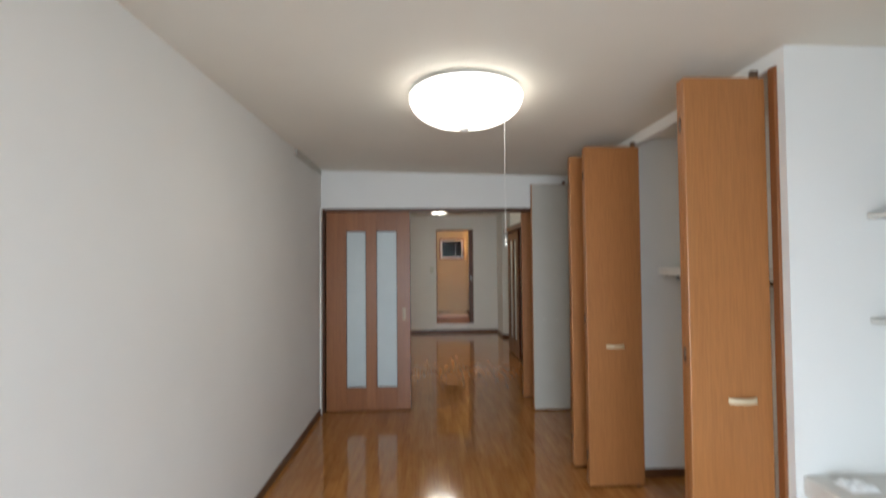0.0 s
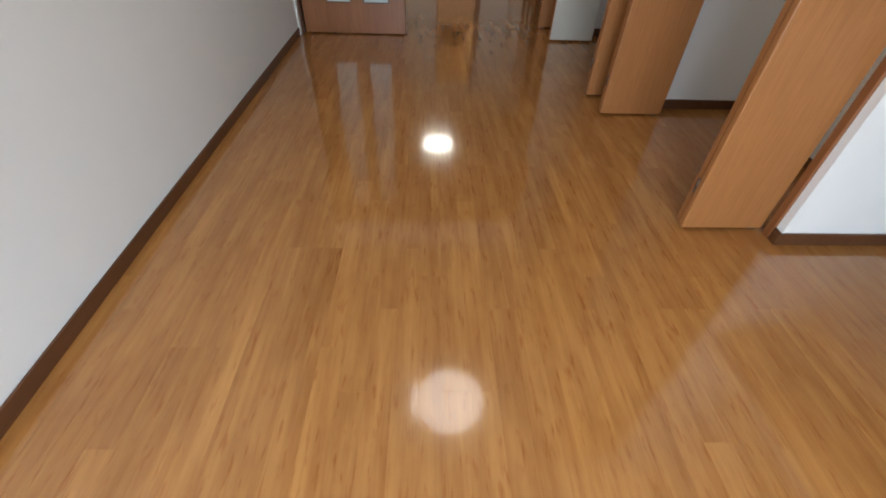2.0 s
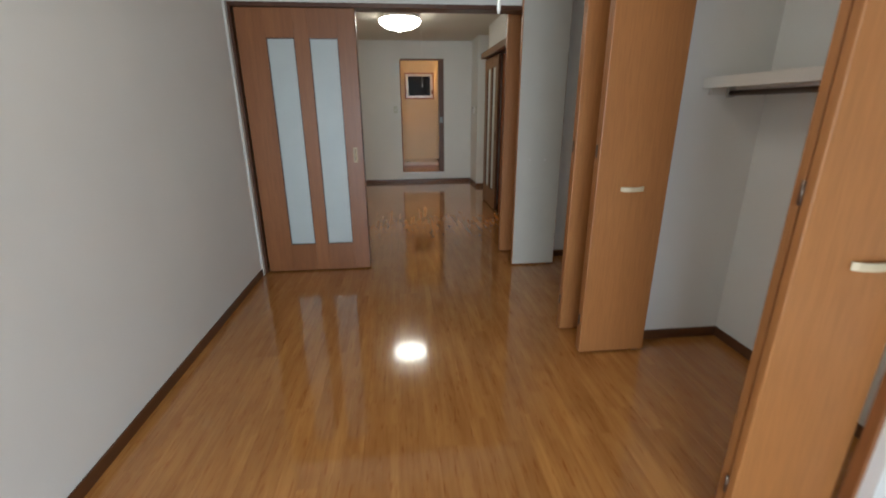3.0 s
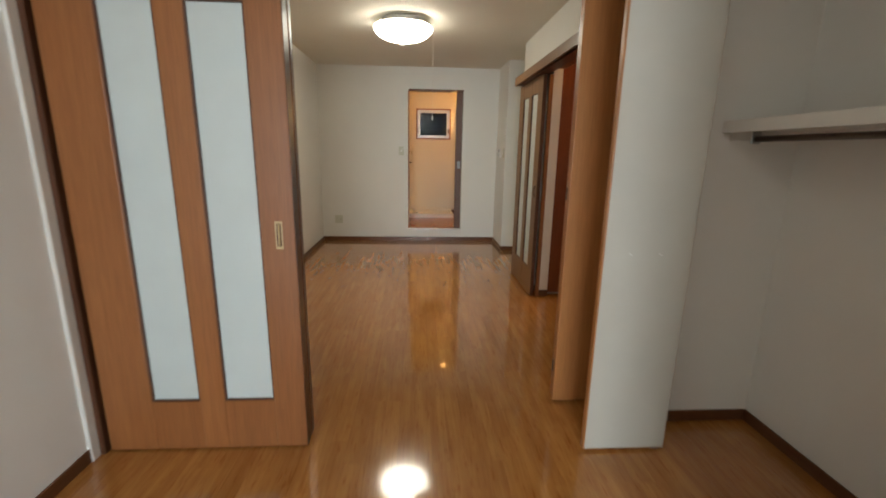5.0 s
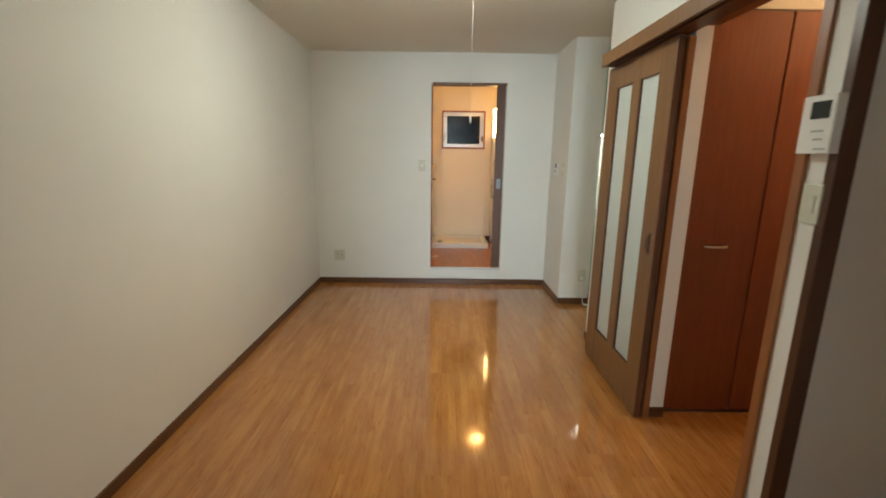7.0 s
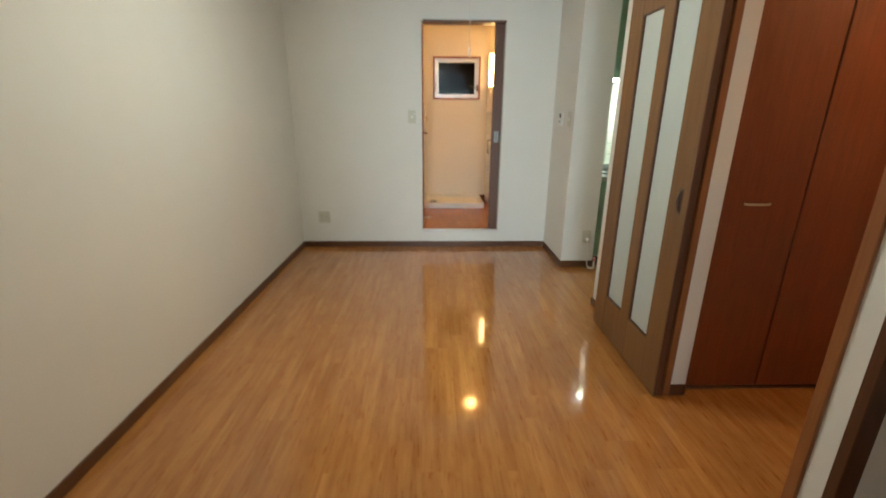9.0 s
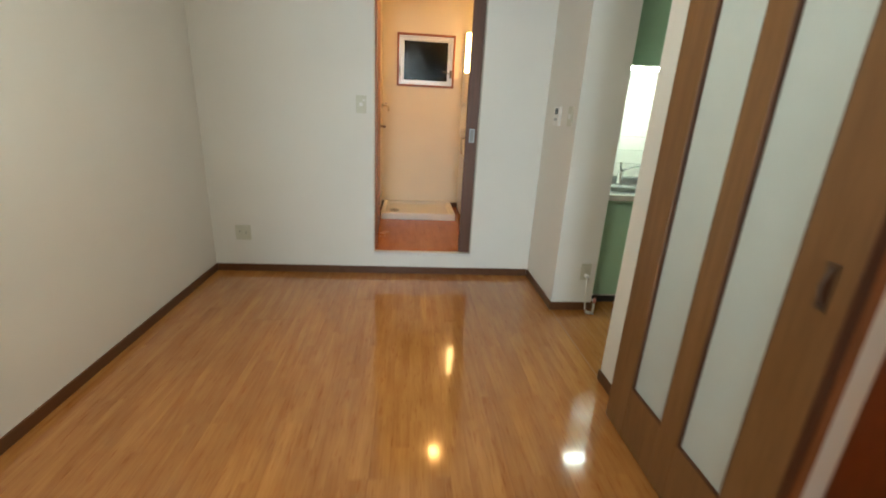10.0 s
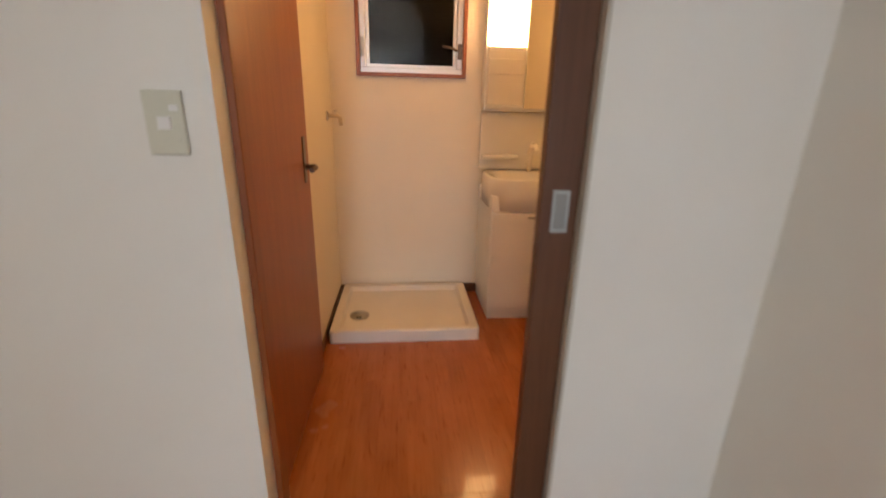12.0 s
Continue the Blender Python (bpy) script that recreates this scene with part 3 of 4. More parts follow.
# ---- ceiling lamps ----
def ceiling_lamp(x, y, label, cord=0.20, size=1.0, glow=M_LAMP):
    c = thing("ceiling_lamp", label, "ceiling lamp", (x, y, H), group="round ceiling lamps")
    part("base", lathe([(0.215 * size, H), (0.225 * size, H - 0.012), (0.225 * size, H - 0.05), (0.215 * size, H - 0.059)], n=48, centre=(x, y, 0)), M_WPLASTIC, c, "white rim")
    prof = [(0.282 * size, H - 0.058)] + [(0.292 * size * math.cos(a) ** 0.8 if a < 1.56 else 0.004, H - 0.066 - 0.130 * size ** 1.5 * math.sin(a)) for a in [i * math.pi / 2 / 12 for i in range(13)]]
    part("shade_rim", lathe([(0.286 * size, H - 0.052), (0.288 * size, H - 0.057), (0.280 * size, H - 0.0578)], n=48, centre=(x, y, 0)), M_WPLASTIC, c)
    part("shade", lathe(prof, n=48, centre=(x, y, 0), cap=False), glow, c, "glowing white domed shade")
    low = H - 0.064 - 0.130 * size ** 1.5
    part("finial", lathe([(0.022, low), (0.026, low - 0.008), (0.026, low - 0.030), (0.020, low - 0.040), (0.008, low - 0.044)], n=20, centre=(x - 0.01, y, 0)), M_WPLASTIC, c, "white knob under the shade")
    part("pull_cord", tube([(x + 0.21 * size, y, H - 0.045), (x + cord - 0.012, y, H - 0.047), (x + cord, y, H - 0.056), (x + cord, y, 1.60)], 0.0017, 6), M_CORD, c)
    part("cord_knob", lathe([(0.002, 1.605), (0.005, 1.598), (0.006, 1.575), (0.003, 1.562)], n=12, centre=(x + cord, y, 0)), M_CORD, c)
    return c


ceiling_lamp(0.335, 2.62, "lit round white ceiling lamp with a pull cord")
ceiling_lamp(0.295, 7.10, "lit round white ceiling lamp with a long pull cord", 0.262, 0.87, M_LAMP_N)

# ---- balcony window behind the start ----
win = tagged(thing("window_1", "aluminium balcony window letting in daylight", "window", (0.4, Y0, 0)), kind="structure")
for sp in ((WA, WB, Y0 - 0.1, Y0 - 0.02, 0.06, 0.10), (WA, WB, Y0 - 0.1, Y0 - 0.02, 2.01, 2.05),
           (WA, WA + 0.04, Y0 - 0.1, Y0 - 0.02, 0.10, 2.01), (WB - 0.04, WB, Y0 - 0.1, Y0 - 0.02, 0.10, 2.01), (WM - 0.03, WM + 0.03, Y0 - 0.09, Y0 - 0.03, 0.10, 2.01)):
    part("window_frame", boxes(sp, bevel=0.003), M_ALU, win)
for a, b in ((WA + 0.04, WM - 0.03), (WM + 0.03, WB - 0.04)):
    p = part("pane", boxes((a, b, Y0 - 0.062, Y0 - 0.057, 0.10, 2.01)), M_PANE, win)
    p.visible_shadow = False


# ---- small wall fittings ----
def wall_plate(name, label, category, facing, c, w, h, details, mat=M_PLASTIC, depth=0.009):
    """A plate on a wall: facing 'y' looks south, 'x' looks west. details: (name, du0, du1, dz0, dz1, depth, material)."""
    o = thing(name, label, category, c)

    def slabm(u0, u1, z0, z1, d0, d1, bev):
        if facing == 'y':
            return boxes((c[0] + u0, c[0] + u1, c[1] - d1, c[1] - d0, c[2] + z0, c[2] + z1), bevel=bev)
        return boxes((c[0] - d1, c[0] - d0, c[1] + u0, c[1] + u1, c[2] + z0, c[2] + z1), bevel=bev)
    part("plate", slabm(-w / 2, w / 2, -h / 2, h / 2, 0, depth, 0.002), mat, o)
    for nm, u0, u1, z0, z1, d, m in details:
        part(nm, slabm(u0, u1, z0, z1, depth - 0.001, depth + d, 0.0008 if d > 0.002 else 0), m, o)
    return o


wall_plate("wall_switch", "ivory light switch plate beside the washroom doorway", "switch", 'y', (0.193, YN, 1.288), 0.072, 0.12,
           [("rocker", -0.012, 0.012, -0.012, 0.012, 0.005, M_WPLASTIC), ("lamp", 0.012, 0.028, 0.022, 0.034, 0.003, M_WPLASTIC), ("frame", -0.024, 0.024, -0.036, -0.030, 0.001, M_PLASTIC)])
wall_plate("wall_outlet", "ivory double outlet plate low on the white wall", "outlet", 'y', (-0.708, YN, 0.313), 0.112, 0.114,
           [("socket", -0.040, -0.006, -0.036, 0.036, 0.003, M_PLASTIC), ("socket", 0.006, 0.040, -0.036, 0.036, 0.003, M_PLASTIC),
            ("slot", -0.026, -0.020, 0.008, 0.016, 0.004, M_BLACK), ("slot", 0.020, 0.026, -0.006, 0.006, 0.004, M_BLACK)])
wall_plate("water_heater_remote", "white water heater remote with a dark display", "remote panel", 'x', (XR, 8.905, 1.278), 0.108, 0.122,
           [("display", -0.034, 0.022, 0.012, 0.050, 0.001, M_SCREEN), ("button", -0.030, -0.006, -0.030, -0.012, 0.003, M_BTN), ("button", 0.002, 0.026, -0.030, -0.012, 0.003, M_BTN)], M_WPLASTIC, 0.020)
wall_plate("wall_switch", "ivory light switch plate on the white pier", "switch", 'x', (XR, 8.675, 1.28), 0.072, 0.12,
           [("rocker", -0.014, 0.014, -0.014, 0.014, 0.005, M_WPLASTIC)])
wall_plate("intercom", "white wall intercom with a small dark screen", "intercom", 'x', (XR, 5.945, 1.482), 0.115, 0.168,
           [("screen", -0.042, 0.024, 0.016, 0.066, 0.001, M_SCREEN), ("button", -0.030, 0.012, -0.022, -0.016, 0.002, M_BTN), ("button", -0.030, 0.000, -0.046, -0.040, 0.002, M_BTN),
            ("speaker", -0.046, -0.006, -0.074, -0.068, 0.001, M_BTN)], M_WPLASTIC, 0.034)
wall_plate("wall_switch", "ivory light switch plate under the intercom", "switch", 'x', (XR, 5.942, 1.247), 0.072, 0.12,
           [("rocker", -0.018, 0.018, -0.026, 0.026, 0.004, M_PLASTIC)])
out = wall_plate("wall_outlet", "ivory outlet with a plug low on the pier", "outlet", 'y', (1.755, 8.57, 0.285), 0.070, 0.115,
                 [("socket", -0.018, 0.018, -0.036, 0.036, 0.003, M_PLASTIC)])
part("plug", boxes((1.745, 1.768, 8.52, 8.56, 0.252, 0.275), bevel=0.004), M_WPLASTIC, out)
gas = thing("gas_hose", "white hose end with a pink cap lying by the pier", "hose", (1.78, 8.53, 0.0))
part("hose", tube([(1.757, 8.535, 0.25), (1.76, 8.52, 0.12), (1.765, 8.51, 0.03), (1.79, 8.515, 0.012), (1.82, 8.50, 0.012), (1.815, 8.48, 0.012), (1.785, 8.49, 0.012), (1.77, 8.51, 0.012)], 0.0045, 10), M_CORD, gas)
part("hose_cap", lathe([(0.010, 0.0), (0.012, 0.02), (0.010, 0.035)], 'z', 14, (1.842, 8.545, 0.06)), M_RED, gas, "pink rubber cap")
part("gas_tap", tube([(1.842, 8.57, 0.075), (1.842, 8.55, 0.07), (1.842, 8.545, 0.0)], 0.008, 10), M_CORD, gas)

# ---- hall storage doors ----
sd = thing("storage_door", "red-brown wooden folding storage doors, closed, with a slim handle", "closet door", (1.65, 6.76, 0))
part("door_leaf", boxes((1.632, 2.012, 6.765, 6.793, 0.016, 2.05), bevel=0.003), M_STORE, sd)
part("door_leaf", boxes((2.018, 2.40, 6.765, 6.793, 0.016, 2.05), bevel=0.003), M_STORE, sd)
closet_handle(sd, 1.81, 6.765, 0.945, 0.005)
part("jamb", boxes((XR + 0.081, 1.630, 6.757, 6.80, 0, 2.06)), M_STORE, sd)
part("jamb", boxes((2.402, 2.43, 6.750, 6.80, 0, 2.06)), M_WASHDOOR, sd)
part("track", boxes((1.631, 2.401, 6.770, 6.79, 2.051, 2.06)), M_FRAME, sd)
sd2 = copy_thing(sd, pose(1.65 + 0.806, 6.76, 0))
hl = thing("hall_lamp", "small warm ceiling lamp in the hall", "ceiling lamp", (2.7, 6.4, H))
part("shade", lathe([(0.07, H), (0.075, H - 0.02), (0.05, H - 0.07), (0.01, H - 0.08)], n=24, centre=(2.7, 6.4, 0)), M_HLAMP, hl)

# ---- kitchen ----
KX0, KX1, KYF, KYB = 1.834, 3.396, 8.675, 9.155


def base_cabinet(x0, x1):
    c = thing("base_cabinet", "green laminate kitchen base cabinet with a slim handle", "cabinet", (x0, KYF, 0), group="kitchen base cabinets")
    part("body", boxes((x0, x1, KYF + 0.02, KYB, 0.070, 0.715)), M_GREEN, c)
    part("kick", boxes((x0, x1, KYF + 0.03, KYF + 0.045, 0, 0.0695)), M_BLACK, c, "black recessed kick board")
    mid = (x0 + x1) / 2
    for a, b, hx in ((x0 + 0.002, mid - 0.0015, mid - 0.09), (mid + 0.0015, x1 - 0.002, mid + 0.09)):
        d = part("door", boxes((a, b, KYF, KYF + 0.0195, 0.073, 0.760), bevel=0.002), M_GREEN, c)
        part("handle", tube([(hx - 0.055, KYF, 0.715), (hx - 0.045, KYF - 0.018, 0.710), (hx, KYF - 0.024, 0.708), (hx + 0.045, KYF - 0.018, 0.710), (hx + 0.055, KYF, 0.715)], 0.005, 8), M_PLASTIC, d)
    part("edge", boxes((x0 + 0.001, x1 - 0.001, KYF + 0.001, KYF + 0.0199, 0.063, 0.0725)), M_ALU, c)
    return c


base_cabinet(KX0, 2.62)
base_cabinet(2.622, KX1)
wt = thing("worktop", "brushed steel kitchen worktop with a rolled front edge", "worktop", (2.6, 8.8, 0.8000))
SX0, SX1, SY0, SY1 = 1.94, 2.56, 8.74, 9.03
part("top", boxes((KX0, SX0, KYF - 0.02, KYB, 0.7660, 0.8000), (SX1, KX1, KYF - 0.02, KYB, 0.7660, 0.8000), (SX0, SX1, KYF - 0.02, SY0, 0.7660, 0.8000), (SX0, SX1, SY1, KYB, 0.7660, 0.8000)), M_STEEL, wt)
part("front_edge", boxes((KX0, KX1, KYF - 0.034, KYF - 0.0205, 0.7620, 0.8040), bevel=0.005, seg=2), M_EDGE, wt)
part("upstand", boxes((KX0, KX1, KYB - 0.014, KYB - 0.002, 0.8005, 0.8550), bevel=0.003), M_STEEL, wt)
snk = thing("sink", "recessed steel kitchen sink", "sink", (2.25, 8.8, 0.6300))
bm = bmesh.new()


def rounded_loop(x0, x1, y0, y1, z, r, n=6):
    pts = []
    for cx, cy, a0 in ((x1 - r, y1 - r, 0), (x0 + r, y1 - r, 90), (x0 + r, y0 + r, 180), (x1 - r, y0 + r, 270)):
        for k in range(n + 1):
            a = radians(a0 + 90 * k / n)
            pts.append(bm.verts.new((cx + r * math.cos(a), cy + r * math.sin(a), z)))
    return pts


loops = [rounded_loop(SX0 - 0.02, SX1 + 0.02, SY0 - 0.02, SY1 + 0.02, 0.8035, 0.05), rounded_loop(SX0 + 0.008, SX1 - 0.008, SY0 + 0.008, SY1 - 0.008, 0.8025, 0.09),
         rounded_loop(SX0 + 0.015, SX1 - 0.015, SY0 + 0.015, SY1 - 0.015, 0.7850, 0.09), rounded_loop(SX0 + 0.03, SX1 - 0.03, SY0 + 0.03, SY1 - 0.03, 0.6500, 0.08),
         rounded_loop(SX0 + 0.06, SX1 - 0.06, SY0 + 0.06, SY1 - 0.06, 0.6350, 0.06)]
for a, b in zip(loops, loops[1:]):
    for k in range(len(a)):
        bm.faces.new((a[k], a[(k + 1) % len(a)], b[(k + 1) % len(a)], b[k])).smooth = True
bm.faces.new(loops[-1])
bmesh.ops.recalc_face_normals(bm, faces=bm.faces)
part("basin", bm, M_BASIN, snk)
part("drain", lathe([(0.05, 0.6360), (0.05, 0.6400), (0.03, 0.6420)], n=24, centre=(2.2, 8.88, 0)), M_DARKMETAL, snk)
fc = thing("faucet", "chrome kitchen faucet with a swan neck spout", "faucet", (2.2, 9.1, 0.9))
part("faucet_base", lathe([(0.028, 0.8000), (0.028, 0.8200), (0.02, 0.8350), (0.02, 0.9000), (0.016, 0.9150)], n=20, centre=(2.14, 9.08, 0)), M_CHROME, fc)
part("spout", tube([(2.14, 9.08, 0.9050), (2.16, 9.03, 0.9350), (2.20, 8.96, 0.965), (2.235, 8.90, 0.975), (2.25, 8.87, 0.965), (2.252, 8.865, 0.9350)], 0.010, 12), M_CHROME, fc)
part("lever", tube([(2.14, 9.08, 0.9150), (2.12, 9.06, 0.95), (2.10, 9.02, 0.97)], 0.008, 10), M_CHROME, fc)
kplate = wall_plate("wall_outlet", "white outlet plate on the kitchen tiles", "outlet", 'y', (2.52, 9.146, 1.03), 0.07, 0.115, [("socket", -0.018, 0.018, -0.036, 0.036, 0.003, M_WPLASTIC)], M_WPLASTIC)
stv = thing("gas_stove", "dark steel gas stove with black iron grates", "stove", (2.95, 8.90, 0.8000))
part("stove_body", boxes((2.72, 3.26, 8.70, 9.10, 0.8005, 0.8220), bevel=0.008, seg=2), M_BASIN, stv)
for cx in (2.85, 3.12):
    part("burner", lathe([(0.05, 0.8220), (0.05, 0.8340), (0.03, 0.8400)], n=24, centre=(cx, 8.90, 0)), M_IRON, stv)
    g = part("grate", lathe([(0.10, 0.8400), (0.11, 0.8440), (0.11, 0.8500), (0.10, 0.8500)], n=28, centre=(cx, 8.90, 0), cap=False), M_IRON, stv)
    for k in range(4):
        a = math.pi / 4 + k * math.pi / 2
        part("prong", tube([(cx + 0.13 * math.cos(a), 8.90 + 0.13 * math.sin(a), 0.8220), (cx + 0.12 * math.cos(a), 8.90 + 0.12 * math.sin(a), 0.8550), (cx + 0.04 * math.cos(a), 8.90 + 0.04 * math.sin(a), 0.8550)], 0.005, 6), M_IRON, g)


def upper_cabinet(x0, x1):
    c = thing("wall_cabinet", "green laminate kitchen wall cabinet", "cabinet", (x0, 8.8, 1.62), group="kitchen wall cabinets")
    part("body", boxes((x0, x1, 8.80, 9.155, 1.62, 2.395)), M_GREEN, c)
    mid = (x0 + x1) / 2
    for a, b in ((x0 + 0.002, mid - 0.0015), (mid + 0.0015, x1 - 0.002)):
        part("door", boxes((a, b, 8.78, 8.7995, 1.615, 2.39), bevel=0.002), M_GREEN, c)
    return c


upper_cabinet(KX0, 2.52)
upper_cabinet(2.522, KX1)
ks = thing("strip_lamp", "lit white strip lamp under the green wall cabinets", "lamp", (2.2, 8.85, 1.6))
part("housing", boxes((1.87, 2.56, 8.80, 8.90, 1.606, 1.6195)), M_WPLASTIC, ks)
part("tube", boxes((1.88, 2.55, 8.805, 8.895, 1.592, 1.6055), bevel=0.004, seg=2), M_STRIP, ks)
cap_ = thing("floor_drain", "dark green round drain cover set on the floor", "drain cover", (2.00, 8.41, 0))
part("ring", lathe([(0.060, 0.0005), (0.060, 0.004), (0.048, 0.005), (0.046, 0.003)], n=28, centre=(2.00, 8.41, 0)), M_DARKMETAL, cap_)
part("lid", lathe([(0.045, 0.003), (0.044, 0.0055), (0.01, 0.006)], n=28, centre=(2.00, 8.41, 0)), M_DRAIN, cap_)

# ---- washroom ----
wd = tagged(thing("window_2", "small aluminium washroom window, patterned glass tinted black for the dark outside", "window", (0.7, 10.89, 1.5)), kind="structure")
WX0, WX1, WZ0, WZ1 = 0.395, 1.008, 1.500, 2.020
for sp in ((WX0, WX1, 10.872, 10.99, WZ0, WZ0 + 0.020), (WX0, WX1, 10.872, 10.99, WZ1 - 0.020, WZ1), (WX0, WX0 + 0.020, 10.872, 10.99, WZ0 + 0.02, WZ1 - 0.02), (WX1 - 0.020, WX1, 10.872, 10.99, WZ0 + 0.02, WZ1 - 0.02)):
    part("window_trim", boxes(sp, bevel=0.002), M_WASHDOOR, wd, "red-brown wooden trim")
a0, a1, b0, b1 = WX0 + 0.02, WX1 - 0.02, WZ0 + 0.02, WZ1 - 0.02
for sp in ((a0, a1, 10.90, 10.96, b0, b0 + 0.028), (a0, a1, 10.90, 10.96, b1 - 0.028, b1), (a0, a0 + 0.032, 10.90, 10.96, b0 + 0.028, b1 - 0.028), (a1 - 0.032, a1, 10.90, 10.96, b0 + 0.028, b1 - 0.028)):
    part("window_frame", boxes(sp, bevel=0.003), M_ALU, wd)
for sp in ((a0 + 0.033, a1 - 0.033, 10.915, 10.945, b0 + 0.029, b0 + 0.047), (a0 + 0.033, a1 - 0.033, 10.915, 10.945, b1 - 0.047, b1 - 0.029),
           (a0 + 0.033, a0 + 0.052, 10.915, 10.945, b0 + 0.047, b1 - 0.047), (a1 - 0.052, a1 - 0.033, 10.915, 10.945, b0 + 0.047, b1 - 0.047)):
    part("sash", boxes(sp, bevel=0.002), M_ALU, wd)
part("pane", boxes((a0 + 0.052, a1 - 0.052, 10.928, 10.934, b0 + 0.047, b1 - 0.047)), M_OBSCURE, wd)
lv = part("lever", tube([(a1 - 0.035, 10.915, 1.645), (a1 - 0.035, 10.890, 1.645), (a1 - 0.06, 10.880, 1.655), (a1 - 0.115, 10.878, 1.665)], 0.007, 8), M_DARKMETAL, wd)
part("latch", boxes((a1 - 0.028, a1 - 0.004, 10.888, 10.8999, 1.60, 1.68), bevel=0.002), M_DARKMETAL, wd)
part("stay", boxes((a0 + 0.004, a0 + 0.024, 10.888, 10.8999, 1.60, 1.70), bevel=0.002), M_BTN, wd)

bd = tagged(thing("door_1", "closed orange-brown wooden door in the washroom side wall", "door", (0.245, 9.7, FW)), kind="structure")
part("door_frame", boxes((0.2455, 0.262, 9.312, 9.345, FW, 2.14), (0.2455, 0.262, 10.045, 10.078, FW, 2.14), (0.2455, 0.262, 9.345, 10.045, 2.11, 2.14), bevel=0.002), M_WASHDOOR, bd)
part("door_leaf", boxes((0.2455, 0.275, 9.348, 10.042, FW + 0.006, 2.105), bevel=0.002), M_WASHDOOR, bd)
part("hinge", lathe([(0.007, 0.30), (0.007, 0.40)], n=10, centre=(0.279, 9.352, 0)), M_DARKMETAL, bd)
part("door_handle", tube([(0.275, 9.965, 1.11), (0.318, 9.965, 1.11), (0.322, 9.94, 1.11), (0.320, 9.87, 1.108)], 0.009, 10), M_DARKMETAL, bd, "dark bronze lever handle")
part("escutcheon", boxes((0.275, 0.280, 9.945, 9.985, 1.05, 1.22), bevel=0.002), M_DARKMETAL, bd)

pdoor = tagged(thing("door_2", "dark brown wooden pocket door slid open into the wall", "door", (1.1, 9.25, FW)), kind="structure")
part("door_leaf", boxes((0.962, 1.74, 9.232, 9.266, FW + 0.006, 2.097), bevel=0.003, seg=2), M_POCKET, pdoor)
pl = part("handle", boxes((0.988, 0.994, 9.228, 9.2325, 1.055, 1.155), (1.022, 1.028, 9.228, 9.2325, 1.055, 1.155), (0.994, 1.022, 9.228, 9.2325, 1.055, 1.063), (0.994, 1.022, 9.228, 9.2325, 1.147, 1.155)), M_BTN, pdoor, "chrome recessed pull")
part("recess", boxes((0.994, 1.022, 9.2305, 9.2318, 1.063, 1.147)), M_GREYP, pl)

pan = thing("washing_machine_pan", "white plastic washing machine pan with a drain", "drain pan", (0.65, 10.5, FW))
PX0, PX1, PY0, PY1 = 0.268, 1.040, 10.25, 10.875
bm = bmesh.new()
loops = [rounded_loop(PX0, PX1, PY0, PY1, FW, 0.015), rounded_loop(PX0, PX1, PY0, PY1, FW + 0.062, 0.015), rounded_loop(PX0 + 0.008, PX1 - 0.008, PY0 + 0.008, PY1 - 0.008, FW + 0.068, 0.015),
         rounded_loop(PX0 + 0.045, PX1 - 0.045, PY0 + 0.045, PY1 - 0.045, FW + 0.066, 0.02), rounded_loop(PX0 + 0.06, PX1 - 0.06, PY0 + 0.06, PY1 - 0.06, FW + 0.042, 0.02)]
for a, b in zip(loops, loops[1:]):
    for k in range(len(a)):
        bm.faces.new((a[k], a[(k + 1) % len(a)], b[(k + 1) % len(a)], b[k]))
bm.faces.new(loops[-1])
bmesh.ops.recalc_face_normals(bm, faces=bm.faces)
part("tray", bm, M_PAN, pan)
dr = part("drain", lathe([(0.052, FW + 0.042), (0.052, FW + 0.050), (0.030, FW + 0.052), (0.028, FW + 0.060), (0.010, FW + 0.064)], n=24, centre=(0.40, 10.47, 0)), M_STEEL, pan, "grey drain trap")
part("drain_slot", boxes((0.385, 0.415, 10.425, 10.437, FW + 0.0515, FW + 0.055)), M_BLACK, dr)

tap = thing("washing_machine_tap", "small brass and chrome tap on the cream wall", "tap", (0.25, 10.7, 1.28))
part("flange", lathe([(0.026, 0.0), (0.026, 0.006), (0.014, 0.012)], 'x', 18, (0.245, 10.71, 1.285)), M_CHROME, tap)
part("spout", tube([(0.25, 10.71, 1.285), (0.30, 10.71, 1.285), (0.315, 10.71, 1.275), (0.318, 10.71, 1.235)], 0.011, 10), M_BRASS, tap)
part("tap_handle", boxes((0.285, 0.297, 10.68, 10.74, 1.306, 1.316), (0.288, 0.294, 10.705, 10.715, 1.295, 1.306)), M_CHROME, tap)

van = thing("vanity_unit", "white washroom vanity cabinet with a ceramic basin", "vanity", (1.43, 10.6, FW))
VX0, VX1, VYF, VYB = 1.105, 1.735, 10.44, 10.878
part("body", boxes((VX0 + 0.01, VX1 - 0.01, VYF + 0.03, VYB, FW + 0.07, 0.90)), M_WPLASTIC, van)
part("kick", boxes((VX0 + 0.02, VX1 - 0.02, VYF + 0.05, VYB, FW, FW + 0.0695)), M_WPLASTIC, van)
for a, b, hx in ((VX0 + 0.012, 1.433, 1.36), (1.437, VX1 - 0.012, 1.51)):
    d = part("door", boxes((a, b, VYF + 0.012, VYF + 0.0295, FW + 0.075, 0.815), bevel=0.003), M_WPLASTIC, van)
    part("handle", boxes((hx - 0.05, hx + 0.05, VYF - 0.006, VYF + 0.012, 0.785, 0.795), bevel=0.002), M_BTN, d)
bm = bmesh.new()
